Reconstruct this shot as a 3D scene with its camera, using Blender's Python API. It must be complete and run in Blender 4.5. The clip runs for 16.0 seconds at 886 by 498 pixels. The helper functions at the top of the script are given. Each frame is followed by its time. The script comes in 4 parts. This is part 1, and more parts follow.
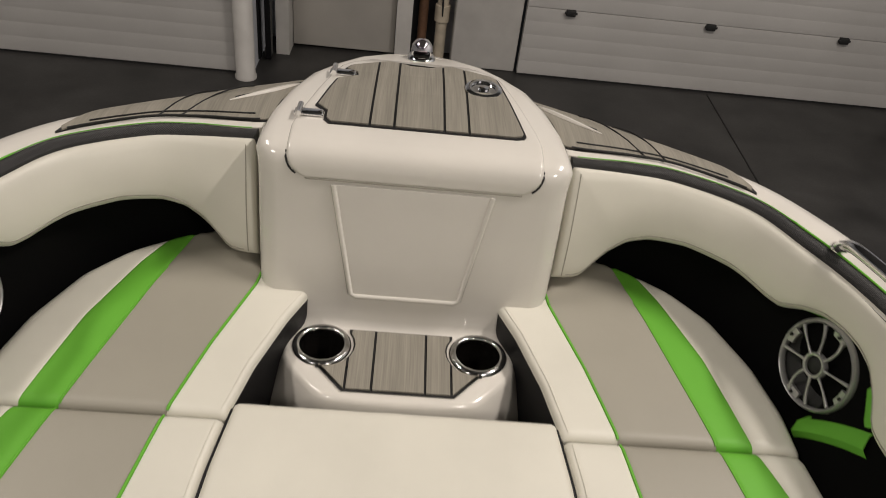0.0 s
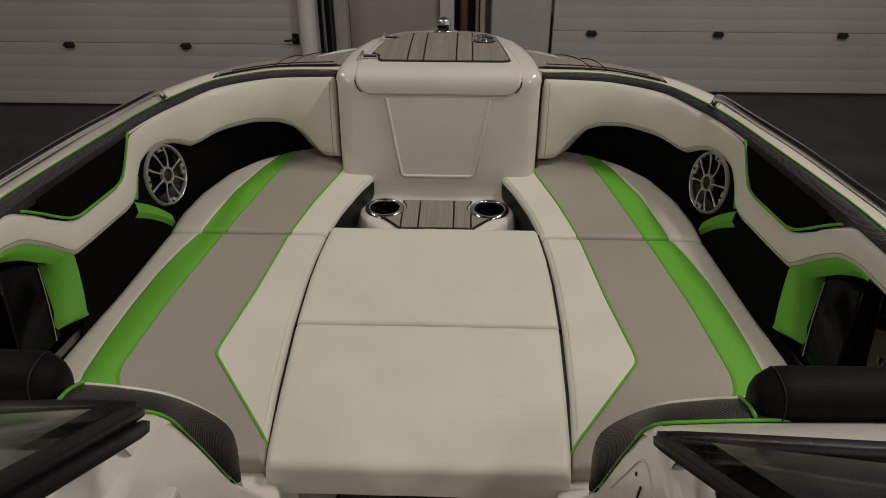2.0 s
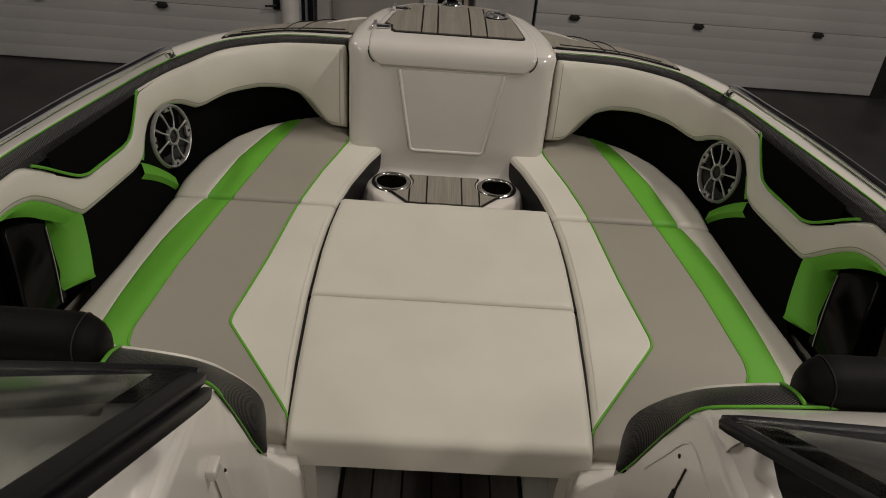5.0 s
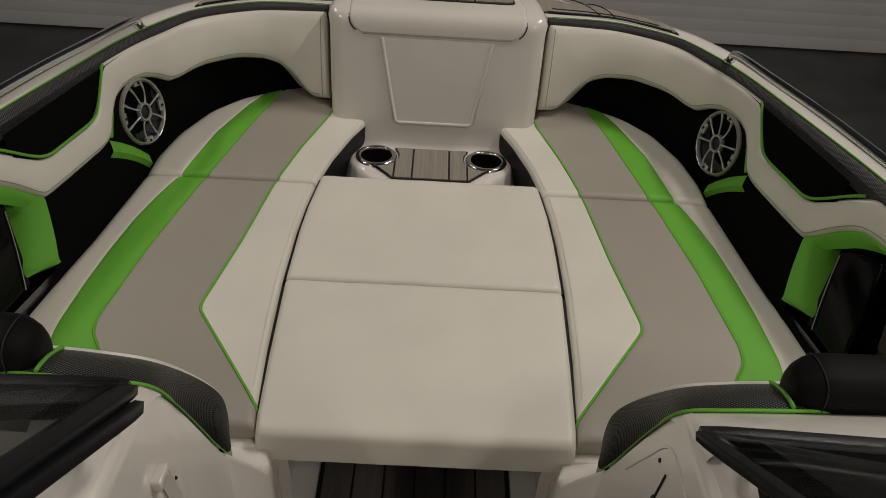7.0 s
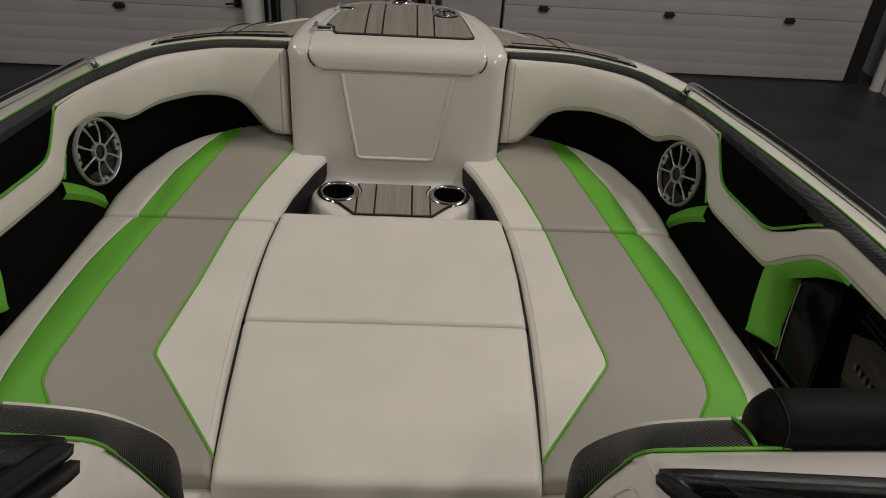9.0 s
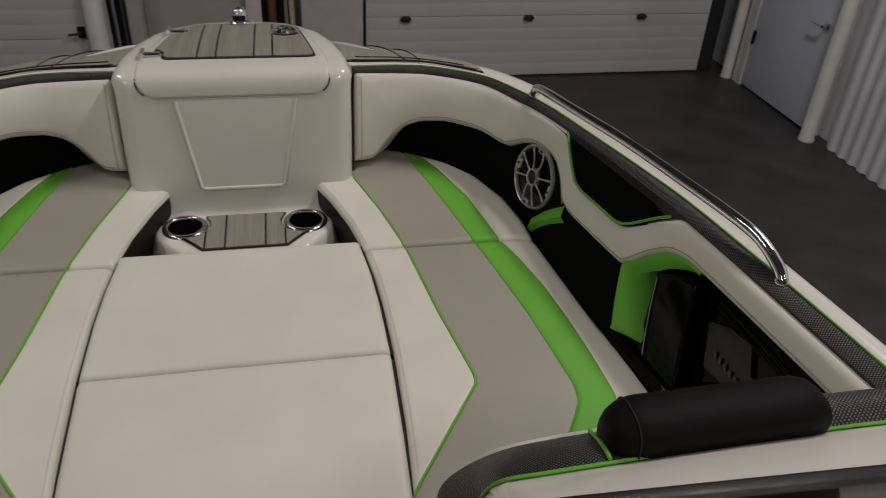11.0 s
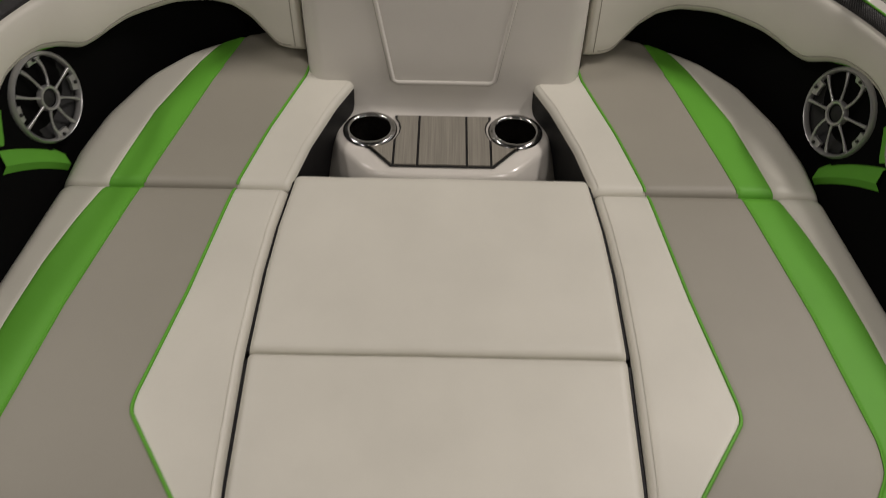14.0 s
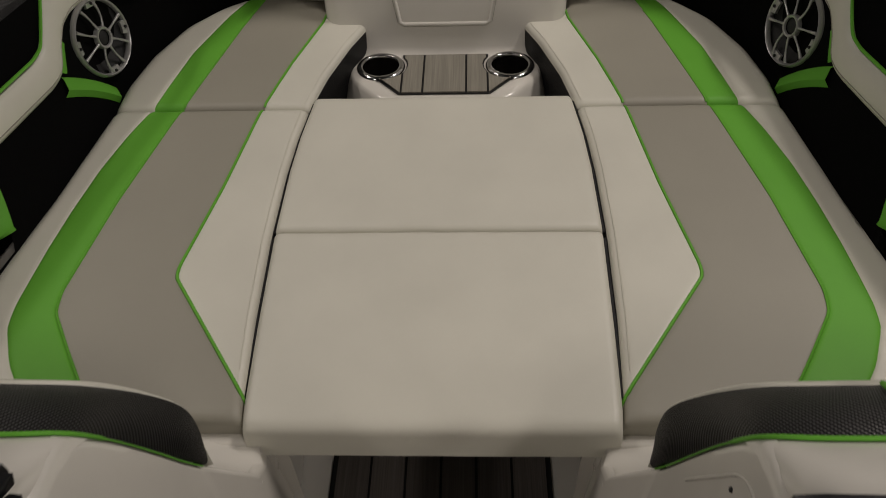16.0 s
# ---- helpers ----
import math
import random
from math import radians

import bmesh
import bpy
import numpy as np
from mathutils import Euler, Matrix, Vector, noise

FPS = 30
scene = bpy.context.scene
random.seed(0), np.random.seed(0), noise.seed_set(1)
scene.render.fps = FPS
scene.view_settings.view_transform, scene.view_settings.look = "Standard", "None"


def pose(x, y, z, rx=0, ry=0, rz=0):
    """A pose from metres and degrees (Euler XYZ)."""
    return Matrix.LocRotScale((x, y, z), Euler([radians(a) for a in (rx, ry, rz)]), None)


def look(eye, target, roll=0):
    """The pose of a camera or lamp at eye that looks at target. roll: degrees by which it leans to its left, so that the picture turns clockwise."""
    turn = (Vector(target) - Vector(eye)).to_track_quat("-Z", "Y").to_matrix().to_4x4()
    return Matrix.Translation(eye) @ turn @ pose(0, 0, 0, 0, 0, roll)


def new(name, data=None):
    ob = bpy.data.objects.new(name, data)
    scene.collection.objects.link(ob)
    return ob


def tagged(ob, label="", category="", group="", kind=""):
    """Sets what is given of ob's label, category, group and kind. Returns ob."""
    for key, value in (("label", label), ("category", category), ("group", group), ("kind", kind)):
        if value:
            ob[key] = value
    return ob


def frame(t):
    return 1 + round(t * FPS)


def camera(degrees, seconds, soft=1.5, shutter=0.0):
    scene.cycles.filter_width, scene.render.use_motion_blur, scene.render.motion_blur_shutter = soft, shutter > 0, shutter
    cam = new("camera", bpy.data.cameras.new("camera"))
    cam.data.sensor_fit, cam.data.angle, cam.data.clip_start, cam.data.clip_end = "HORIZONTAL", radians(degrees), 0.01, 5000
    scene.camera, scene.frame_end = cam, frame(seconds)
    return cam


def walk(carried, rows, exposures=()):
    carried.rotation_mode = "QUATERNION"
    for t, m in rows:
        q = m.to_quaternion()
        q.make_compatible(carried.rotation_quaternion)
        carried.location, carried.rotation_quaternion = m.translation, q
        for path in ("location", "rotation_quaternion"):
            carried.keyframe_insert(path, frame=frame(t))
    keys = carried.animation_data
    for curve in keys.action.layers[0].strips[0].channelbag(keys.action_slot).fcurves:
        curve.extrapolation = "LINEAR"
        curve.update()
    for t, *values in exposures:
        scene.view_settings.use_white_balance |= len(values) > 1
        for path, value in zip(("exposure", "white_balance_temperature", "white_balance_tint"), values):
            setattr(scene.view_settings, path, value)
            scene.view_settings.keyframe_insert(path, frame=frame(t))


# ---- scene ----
cam = camera(60.0, 16.0, soft=0.9, shutter=0.3)
PATH = [
    (0, (-0.023, 0.687, 2.39), (0.106, 2.282, 1.19), 7.4),
    (0.5, (0.025, 0.372, 2.389), (0.096, 2.006, 1.238), 3.6),
    (1, (0.014, 0.084, 2.406), (0.072, 1.713, 1.247), 0.6),
    (1.5, (0.071, -0.101, 2.421), (0.05, 1.554, 1.299), -0.8),
    (2, (0.086, -0.199, 2.439), (0.034, 1.483, 1.358), -0.0),
    (2.5, (0.03, -0.23, 2.441), (0.005, 1.471, 1.389), 1.2),
    (3, (0.01, -0.239, 2.443), (-0.014, 1.466, 1.399), 1.9),
    (5.5, (-0.067, -0.16, 2.415), (0.01, 1.47, 1.258), 5.2),
    (6, (-0.028, -0.122, 2.409), (0.028, 1.488, 1.224), 5.3),
    (6.5, (-0.002, -0.103, 2.403), (0.039, 1.502, 1.21), 4.5),
    (7, (0.008, -0.1, 2.413), (0.05, 1.495, 1.207), 3.9),
    (7.5, (0.003, -0.09, 2.407), (0.055, 1.515, 1.215), 3.7),
    (8, (0.008, -0.077, 2.408), (0.062, 1.531, 1.219), 3.7),
    (10.5, (0.113, -0.072, 2.421), (0.386, 1.603, 1.362), 3.2),
    (11, (0.136, -0.007, 2.392), (0.507, 1.622, 1.292), 3.2),
    (11.2, (0.108, 0.061, 2.395), (0.560, 1.642, 1.257), 4.3),
    (11.5, (0.069, 0.198, 2.4), (0.605, 1.687, 1.177), 5.8),
    (11.8, (0.081, 0.319, 2.392), (0.612, 1.758, 1.106), 4.1),
    (12, (0.085, 0.395, 2.403), (0.683, 1.778, 1.087), 4.4),
    (12.2, (0.077, 0.487, 2.389), (0.718, 1.830, 1.050), 5.8),
    (12.5, (0.058, 0.611, 2.385), (0.506, 1.916, 0.938), 5.5),
    (13, (0.06, 0.687, 2.378), (0.18, 1.962, 0.843), 3.1),
    (13.5, (0.041, 0.658, 2.364), (0.088, 1.941, 0.831), 3.4),
    (14, (0.01, 0.498, 2.36), (0.013, 1.833, 0.871), 1.2),
    (14.5, (0.003, 0.254, 2.342), (-0.007, 1.587, 0.851), -2.5),
    (15, (0.059, 0.14, 2.334), (-0.007, 1.503, 0.872), -3.6),
    (15.5, (0.088, 0.088, 2.34), (-0.016, 1.476, 0.904), -4.0),
    (16, (0.074, 0.186, 2.329), (-0.007, 1.573, 0.89), -2.7),
]
from mathutils.bvhtree import BVHTree

walk(cam, [(t, look(eye, target, roll)) for t, eye, target, roll in PATH],
     exposures=[(0.0, 0.72, 6450, 10), (0.5, 0.48, 6480, 10), (1.0, 0.25, 6500, 10), (1.5, 0.03, 6500, 10), (6.0, 0.0, 6470, 10), (8.2, 0.0, 6330, 10), (10.5, 0.07, 6200, 12),
                (11.5, 0.0, 6200, 12), (13.0, 0.19, 6200, 12), (13.5, 0.12, 6200, 12), (14.5, 0.03, 6400, 10), (15.0, -0.22, 6360, 10), (16.0, -0.19, 6420, 10)])

# ---- light ----
world = bpy.data.worlds.new("garage_air")
world.use_nodes = True
world.node_tree.nodes["Background"].inputs[0].default_value = (0.9, 0.95, 1.0, 1)
world.node_tree.nodes["Background"].inputs[1].default_value = 0.02
scene.world = world


# ---- materials ----
def material(name, color, rough=0.5, metal=0.0, coat=0.0, grain=0.0, grain_scale=300.0, stain=0.0, stain_scale=4.0,
             bump=0.0, stretch=(1, 1, 1), spec=0.5, sheen=0.0):
    """A surface with fine grain, broad stains and relief, in metres."""
    m = bpy.data.materials.new(name)
    m.use_nodes = True
    nt = m.node_tree
    b = nt.nodes["Principled BSDF"]
    b.inputs["Roughness"].default_value = rough
    b.inputs["Metallic"].default_value = metal
    b.inputs["Coat Weight"].default_value = coat
    b.inputs["Coat Roughness"].default_value = 0.08
    b.inputs["Specular IOR Level"].default_value = spec
    b.inputs["Sheen Weight"].default_value = sheen
    co = nt.nodes.new("ShaderNodeTexCoord")
    mp = nt.nodes.new("ShaderNodeMapping")
    mp.inputs["Scale"].default_value = stretch
    nt.links.new(co.outputs["Object"], mp.inputs["Vector"])

    def noise_node(scale, detail=3.0):
        n = nt.nodes.new("ShaderNodeTexNoise")
        n.inputs["Scale"].default_value = scale
        n.inputs["Detail"].default_value = detail
        nt.links.new(mp.outputs["Vector"], n.inputs["Vector"])
        return n

    fine, broad = noise_node(grain_scale), noise_node(stain_scale, 5.0)
    mix = nt.nodes.new("ShaderNodeMix")
    mix.data_type = "RGBA"
    mix.inputs["A"].default_value = (*[c * (1 - grain) for c in color], 1)
    mix.inputs["B"].default_value = (*[min(1, c * (1 + grain)) for c in color], 1)
    nt.links.new(fine.outputs["Fac"], mix.inputs["Factor"])
    ramp = nt.nodes.new("ShaderNodeMapRange")
    ramp.inputs["From Min"].default_value, ramp.inputs["From Max"].default_value = 0.3, 0.7
    ramp.inputs["To Min"].default_value, ramp.inputs["To Max"].default_value = 1 - stain, 1 + stain
    nt.links.new(broad.outputs["Fac"], ramp.inputs["Value"])
    mul = nt.nodes.new("ShaderNodeVectorMath")
    mul.operation = "SCALE"
    nt.links.new(mix.outputs["Result"], mul.inputs[0])
    nt.links.new(ramp.outputs["Result"], mul.inputs["Scale"])
    nt.links.new(mul.outputs["Vector"], b.inputs["Base Color"])
    if bump:
        bp = nt.nodes.new("ShaderNodeBump")
        bp.inputs["Strength"].default_value = bump
        bp.inputs["Distance"].default_value = 0.002
        nt.links.new(fine.outputs["Fac"], bp.inputs["Height"])
        nt.links.new(bp.outputs["Normal"], b.inputs["Normal"])
    return m


WHITE_VINYL = material("white_vinyl", (0.655, 0.638, 0.553), 0.42, grain=0.03, grain_scale=900, stain=0.04, stain_scale=6, bump=0.12)
GREY_VINYL = material("grey_vinyl", (0.312, 0.295, 0.243), 0.48, grain=0.06, grain_scale=1100, stain=0.03, stain_scale=5, bump=0.15)
GREEN_VINYL = material("green_vinyl", (0.127, 0.395, 0.038), 0.5, grain=0.04, grain_scale=900, stain=0.04, stain_scale=9, bump=0.12, spec=0.25)
BLACK_VINYL = material("black_vinyl", (0.0035, 0.0033, 0.0032), 0.5, grain=0.4, grain_scale=700, stain=0.1, bump=0.35, spec=0.09)
BLACK_CLOTH = material("black_cloth", (0.004, 0.004, 0.004), 0.95, grain=0.3, grain_scale=700, bump=0.3, spec=0.04)
CHARCOAL = material("charcoal_vinyl", (0.014, 0.014, 0.016), 0.5, spec=0.3, grain=0.25, grain_scale=700, bump=0.4)
GELCOAT = material("white_gelcoat", (0.67, 0.645, 0.585), 0.2, coat=0.6, grain=0.01, stain=0.03, stain_scale=5)
GLOSS_BLACK = material("gloss_black", (0.002, 0.002, 0.002), 0.1, spec=0.16)
BLACK_FRAME = material("black_aluminium", (0.008, 0.008, 0.009), 0.38, spec=0.2, grain=0.2, grain_scale=400, bump=0.05)
CAULK = material("black_caulk", (0.006, 0.006, 0.006), 0.6)
PLANK = material("grey_foam_plank", (0.235, 0.220, 0.182), 0.7, grain=0.30, grain_scale=60, stain=0.12, stain_scale=10, bump=0.15, stretch=(6, 0.12, 1), spec=0.25)
FLOOR_PLANK = material("dark_foam_plank", (0.105, 0.092, 0.082), 0.75, grain=0.4, grain_scale=60, stain=0.1, stain_scale=9, bump=0.15, stretch=(6, 0.12, 1), spec=0.2)
CHROME = material("chrome", (0.86, 0.86, 0.86), 0.07, metal=1.0)
# chrome of the cup rings, its dark reflections put into the colour
DIM_CHROME = material("dim_chrome", (0.50, 0.50, 0.49), 0.14, metal=1.0, stain=0.05)
SILVER = material("silver_plastic", (0.46, 0.46, 0.45), 0.32, metal=0.6, stain=0.05)
CUP_STEEL = material("cup_steel", (0.05, 0.045, 0.04), 0.25, metal=0.9, stain=0.1)
CONCRETE = material("sealed_concrete", (0.034, 0.033, 0.0315), 0.47, grain=0.3, grain_scale=60, stain=0.42, stain_scale=2.6, bump=0.08)
DOOR_WHITE = material("door_panel_white", (0.50, 0.49, 0.465), 0.5, grain=0.05, grain_scale=120, stain=0.07, stain_scale=1.5, bump=0.1)
WALL_WHITE = material("metal_wall_white", (0.60, 0.62, 0.655), 0.5, grain=0.03, stain=0.06, stain_scale=2)
CREAM = material("cream_door", (0.42, 0.40, 0.36), 0.5, grain=0.03, stain=0.08, stain_scale=3)
BLUE_WHITE = material("pale_steel_door", (0.60, 0.645, 0.73), 0.45, grain=0.02, stain=0.05, stain_scale=3)
POST_WHITE = material("painted_post", (0.56, 0.545, 0.51), 0.45, grain=0.05, stain=0.08, stain_scale=6)
RUBBER = material("black_rubber", (0.012, 0.012, 0.012), 0.7)
BROWN = material("rusty_conduit", (0.12, 0.06, 0.03), 0.7, grain=0.3, grain_scale=60, stain=0.3)
PVC = material("cream_pipe", (0.50, 0.44, 0.34), 0.5, stain=0.15, stain_scale=12)
CEILING = material("ceiling_dark_grey", (0.16, 0.16, 0.155), 0.8, stain=0.05)
HULL = material("hull_gelcoat", (0.62, 0.60, 0.55), 0.2, coat=0.4)


def weave(name, dark, light, size, rough=0.35, fade=None):
    """A woven carbon-look vinyl: staggered bright cells on a dark ground, growing along the sheet where fade is given."""
    m = material(name, dark, rough, spec=0.2)
    nt = m.node_tree
    b = nt.nodes["Principled BSDF"]
    co = nt.nodes.new("ShaderNodeTexCoord")
    mp = nt.nodes.new("ShaderNodeMapping")
    mp.inputs["Rotation"].default_value = (0, 0, 0.785)
    nt.links.new(co.outputs["UV"], mp.inputs["Vector"])
    vo = nt.nodes.new("ShaderNodeTexVoronoi")
    vo.inputs["Scale"].default_value = 1 / size
    vo.voronoi_dimensions = "2D"
    vo.inputs["Randomness"].default_value = 0.06
    nt.links.new(mp.outputs["Vector"], vo.inputs["Vector"])
    rp = nt.nodes.new("ShaderNodeValToRGB")
    rp.color_ramp.elements[0].position, rp.color_ramp.elements[0].color = 0.16, (*light, 1)
    rp.color_ramp.elements[1].position, rp.color_ramp.elements[1].color = 0.40, (*dark, 1)
    nt.links.new(vo.outputs["Distance"], rp.inputs["Fac"])
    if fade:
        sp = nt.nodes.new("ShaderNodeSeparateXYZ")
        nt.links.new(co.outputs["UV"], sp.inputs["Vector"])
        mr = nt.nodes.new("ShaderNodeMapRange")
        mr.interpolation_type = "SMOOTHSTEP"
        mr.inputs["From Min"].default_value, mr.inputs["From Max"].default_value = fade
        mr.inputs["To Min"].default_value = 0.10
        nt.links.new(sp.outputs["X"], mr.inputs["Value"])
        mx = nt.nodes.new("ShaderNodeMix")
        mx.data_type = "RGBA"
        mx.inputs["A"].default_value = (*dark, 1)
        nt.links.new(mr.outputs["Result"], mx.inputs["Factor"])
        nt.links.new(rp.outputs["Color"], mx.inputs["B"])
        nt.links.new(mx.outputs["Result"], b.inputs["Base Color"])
    else:
        nt.links.new(rp.outputs["Color"], b.inputs["Base Color"])
    bp = nt.nodes.new("ShaderNodeBump")
    bp.inputs["Strength"].default_value, bp.inputs["Distance"].default_value = 0.6, 0.002
    bp.invert = True
    nt.links.new(vo.outputs["Distance"], bp.inputs["Height"])
    nt.links.new(bp.outputs["Normal"], b.inputs["Normal"])
    return m


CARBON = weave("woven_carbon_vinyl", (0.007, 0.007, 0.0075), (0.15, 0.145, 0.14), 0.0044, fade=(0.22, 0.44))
CARBON_FINE = weave("fine_carbon_vinyl", (0.013, 0.013, 0.0135), (0.12, 0.118, 0.115), 0.0032)
CARBON_DARK = weave("dark_carbon_vinyl", (0.006, 0.006, 0.0065), (0.017, 0.017, 0.017), 0.0028)

GLASS = bpy.data.materials.new("tinted_glass")
GLASS.use_nodes = True
_b = GLASS.node_tree.nodes["Principled BSDF"]
_b.inputs["Base Color"].default_value = (0.42, 0.44, 0.42, 1)
_b.inputs["Transmission Weight"].default_value = 1.0
_b.inputs["Roughness"].default_value = 0.09
_b.inputs["IOR"].default_value = 1.05


# ---- mesh helpers ----
def thing(name, base, label, category, group="", kind=""):
    e = new(name)
    e.empty_display_size = 0.05
    e.location = base
    return tagged(e, label, category, group, kind)


def link(name, V, F, mat, parent=None, label="", smooth=True):
    me = bpy.data.meshes.new(name)
    me.from_pydata([tuple(v) for v in V], [], F)
    bm = bmesh.new()
    bm.from_mesh(me)
    bmesh.ops.recalc_face_normals(bm, faces=bm.faces)
    bm.to_mesh(me)
    bm.free()
    me.materials.append(mat)
    if smooth:
        me.polygons.foreach_set("use_smooth", [True] * len(me.polygons))
        me.set_sharp_from_angle(angle=radians(48))
    ob = new(name, me)
    if parent is not None:
        ob.parent = parent
        o = parent
        shift = Vector((0, 0, 0))
        while o is not None:
            shift += o.location
            o = o.parent
        ob.matrix_parent_inverse = Matrix.Translation(-shift)
    if label:
        ob["label"] = label
    return ob


def grid(rows, close_u=False, close_v=False):
    """Vertices and quads from rows of points."""
    nu, nv = len(rows), len(rows[0])
    V = [p for r in rows for p in r]
    F = []
    for i in range(nu if close_u else nu - 1):
        for j in range(nv if close_v else nv - 1):
            a, b = i, (i + 1) % nu
            c, d = j, (j + 1) % nv
            F.append((a * nv + c, b * nv + c, b * nv + d, a * nv + d))
    return V, F


def with_uv(ob, rows):
    """Lays a sheet's own lengths, in metres, over it as its UV."""
    nu, nv = len(rows), len(rows[0])
    us, vs = [0.0], [0.0]
    for i in range(1, nu):
        us.append(us[-1] + (Vector(rows[i][nv // 2]) - Vector(rows[i - 1][nv // 2])).length)
    for j in range(1, nv):
        vs.append(vs[-1] + (Vector(rows[nu // 2][j]) - Vector(rows[nu // 2][j - 1])).length)
    layer = ob.data.uv_layers.new(name="lengths")
    for lp in ob.data.loops:
        k = lp.vertex_index
        if k < nu * nv:
            layer.data[lp.index].uv = (us[k // nv], vs[k % nv])
    return ob


def skirted(rows, drop):
    """A sheet whose border is carried on by the vector drop (or a function of the point), so that it has thickness."""
    V, F = grid(rows)
    nu, nv = len(rows), len(rows[0])
    loop = [j for j in range(nv)] + [i * nv + nv - 1 for i in range(1, nu)] + [(nu - 1) * nv + j for j in range(nv - 2, -1, -1)] + [i * nv for i in range(nu - 2, 0, -1)]
    base = len(V)
    for k in loop:
        d = drop(V[k]) if callable(drop) else drop
        V.append(Vector(V[k]) + Vector(d))
    n = len(loop)
    for k in range(n):
        F.append((loop[k], loop[(k + 1) % n], base + (k + 1) % n, base + k))
    return V, F


def prism(poly, lift):
    """A polygon of 3D points and its copy moved by lift, closed at the sides."""
    n = len(poly)
    V = [Vector(p) for p in poly] + [Vector(p) + Vector(lift) for p in poly]
    F = [tuple(range(n)), tuple(range(2 * n - 1, n - 1, -1))]
    F += [(k, (k + 1) % n, n + (k + 1) % n, n + k) for k in range(n)]
    return V, F


def boxed(x0, x1, y0, y1, z0, z1):
    return prism([(x0, y0, z0), (x1, y0, z0), (x1, y1, z0), (x0, y1, z0)], (0, 0, z1 - z0))


def rounded_box(x0, x1, y0, y1, z0, z1, r, seg=2):
    bm = bmesh.new()
    bmesh.ops.create_cube(bm, size=1.0)
    for v in bm.verts:
        v.co = Vector(((x0 + x1) / 2 + v.co.x * (x1 - x0), (y0 + y1) / 2 + v.co.y * (y1 - y0), (z0 + z1) / 2 + v.co.z * (z1 - z0)))
    bmesh.ops.bevel(bm, geom=bm.edges[:], offset=r, segments=seg, profile=0.5, affect="EDGES")
    bm.verts.index_update()
    V, F = [v.co.copy() for v in bm.verts], [tuple(v.index for v in f.verts) for f in bm.faces]
    bm.free()
    return V, F


def tube(pts, r, n=8, closed=False, caps=True):
    pts = [Vector(p) for p in pts]
    rows, up = [], None
    m = len(pts)
    for i, p in enumerate(pts):
        a = pts[(i - 1) % m] if closed or i > 0 else p
        b = pts[(i + 1) % m] if closed or i < m - 1 else p
        t = (b - a).normalized()
        if up is None:
            up = Vector((0, 0, 1)) if abs(t.z) < 0.9 else Vector((1, 0, 0))
        side = t.cross(up).normalized()
        up = side.cross(t).normalized()
        rr = r(i / (m - 1)) if callable(r) else r
        rows.append([p + rr * (math.cos(k * 2 * math.pi / n) * side + math.sin(k * 2 * math.pi / n) * up) for k in range(n)])
    V, F = grid(rows, close_u=closed, close_v=True)
    if caps and not closed:
        F += [tuple(range(n)), tuple(range((m - 1) * n, m * n))]
    return V, F


def lathe(profile, centre, axis=(0, 0, 1), n=32):
    """Turned body: profile of (radius, height) along the axis."""
    q = Vector((0, 0, 1)).rotation_difference(Vector(axis).normalized())
    rows = [[Vector(centre) + q @ Vector((r * math.cos(a), r * math.sin(a), h)) for a in (k * 2 * math.pi / n for k in range(n))] for r, h in profile]
    return grid(rows, close_v=True)


def merged(*meshes):
    V, F = [], []
    for v, f in meshes:
        o = len(V)
        V += list(v)
        F += [tuple(i + o for i in q) for q in f]
    return V, F


def curve(points, s):
    """A smooth line through evenly numbered points, at the number s."""
    n = len(points)
    i = int(min(max(math.floor(s), 0), n - 2))
    f = s - i
    p = [Vector(points[min(max(i + k, 0), n - 1)]) for k in (-1, 0, 1, 2)]
    return 0.5 * (2 * p[1] + (p[2] - p[0]) * f + (2 * p[0] - 5 * p[1] + 4 * p[2] - p[3]) * f**2 + (3 * p[1] - p[0] - 3 * p[2] + p[3]) * f**3)


def smooth_path(points, n):
    return [curve(points, k * (len(points) - 1) / (n - 1)) for k in range(n)]


def table(pairs, soft=0.0):
    xs, ys = zip(*sorted(pairs))

    def at(v):
        if not soft:
            return float(np.interp(v, xs, ys))
        return float(np.mean([np.interp(v + soft * k, xs, ys) for k in (-1, -0.5, 0, 0.5, 1)]))

    return at


def smooth_path2(pts, n):
    """A smooth line of n points through pairs."""
    return [(p.x, p.y) for p in smooth_path([(u, v, 0.0) for u, v in pts], n)]


XC = 0.007  # the boat's centre line


def spread(a, b, n, edge=0.0):
    """Numbers from a to b, closer together within edge of the ends."""
    inner = [a + (b - a) * k / (n - 1) for k in range(n)]
    if not edge:
        return inner
    e = min(edge, (b - a) / 4)
    near = [0.0, 0.06, 0.2, 0.45, 0.75, 1.0]
    mid = [a + e + (b - a - 2 * e) * k / (n - 1) for k in range(1, n - 1)]
    return [a + e * k for k in near] + mid + [b - e * k for k in reversed(near)]


def rounding(d, r):
    """How far a surface has dropped at the distance d from its rounded rim."""
    if d >= r:
        return 0.0
    d = max(d, 0.0)
    return r - math.sqrt(max(r * r - (r - d) ** 2, 0.0))


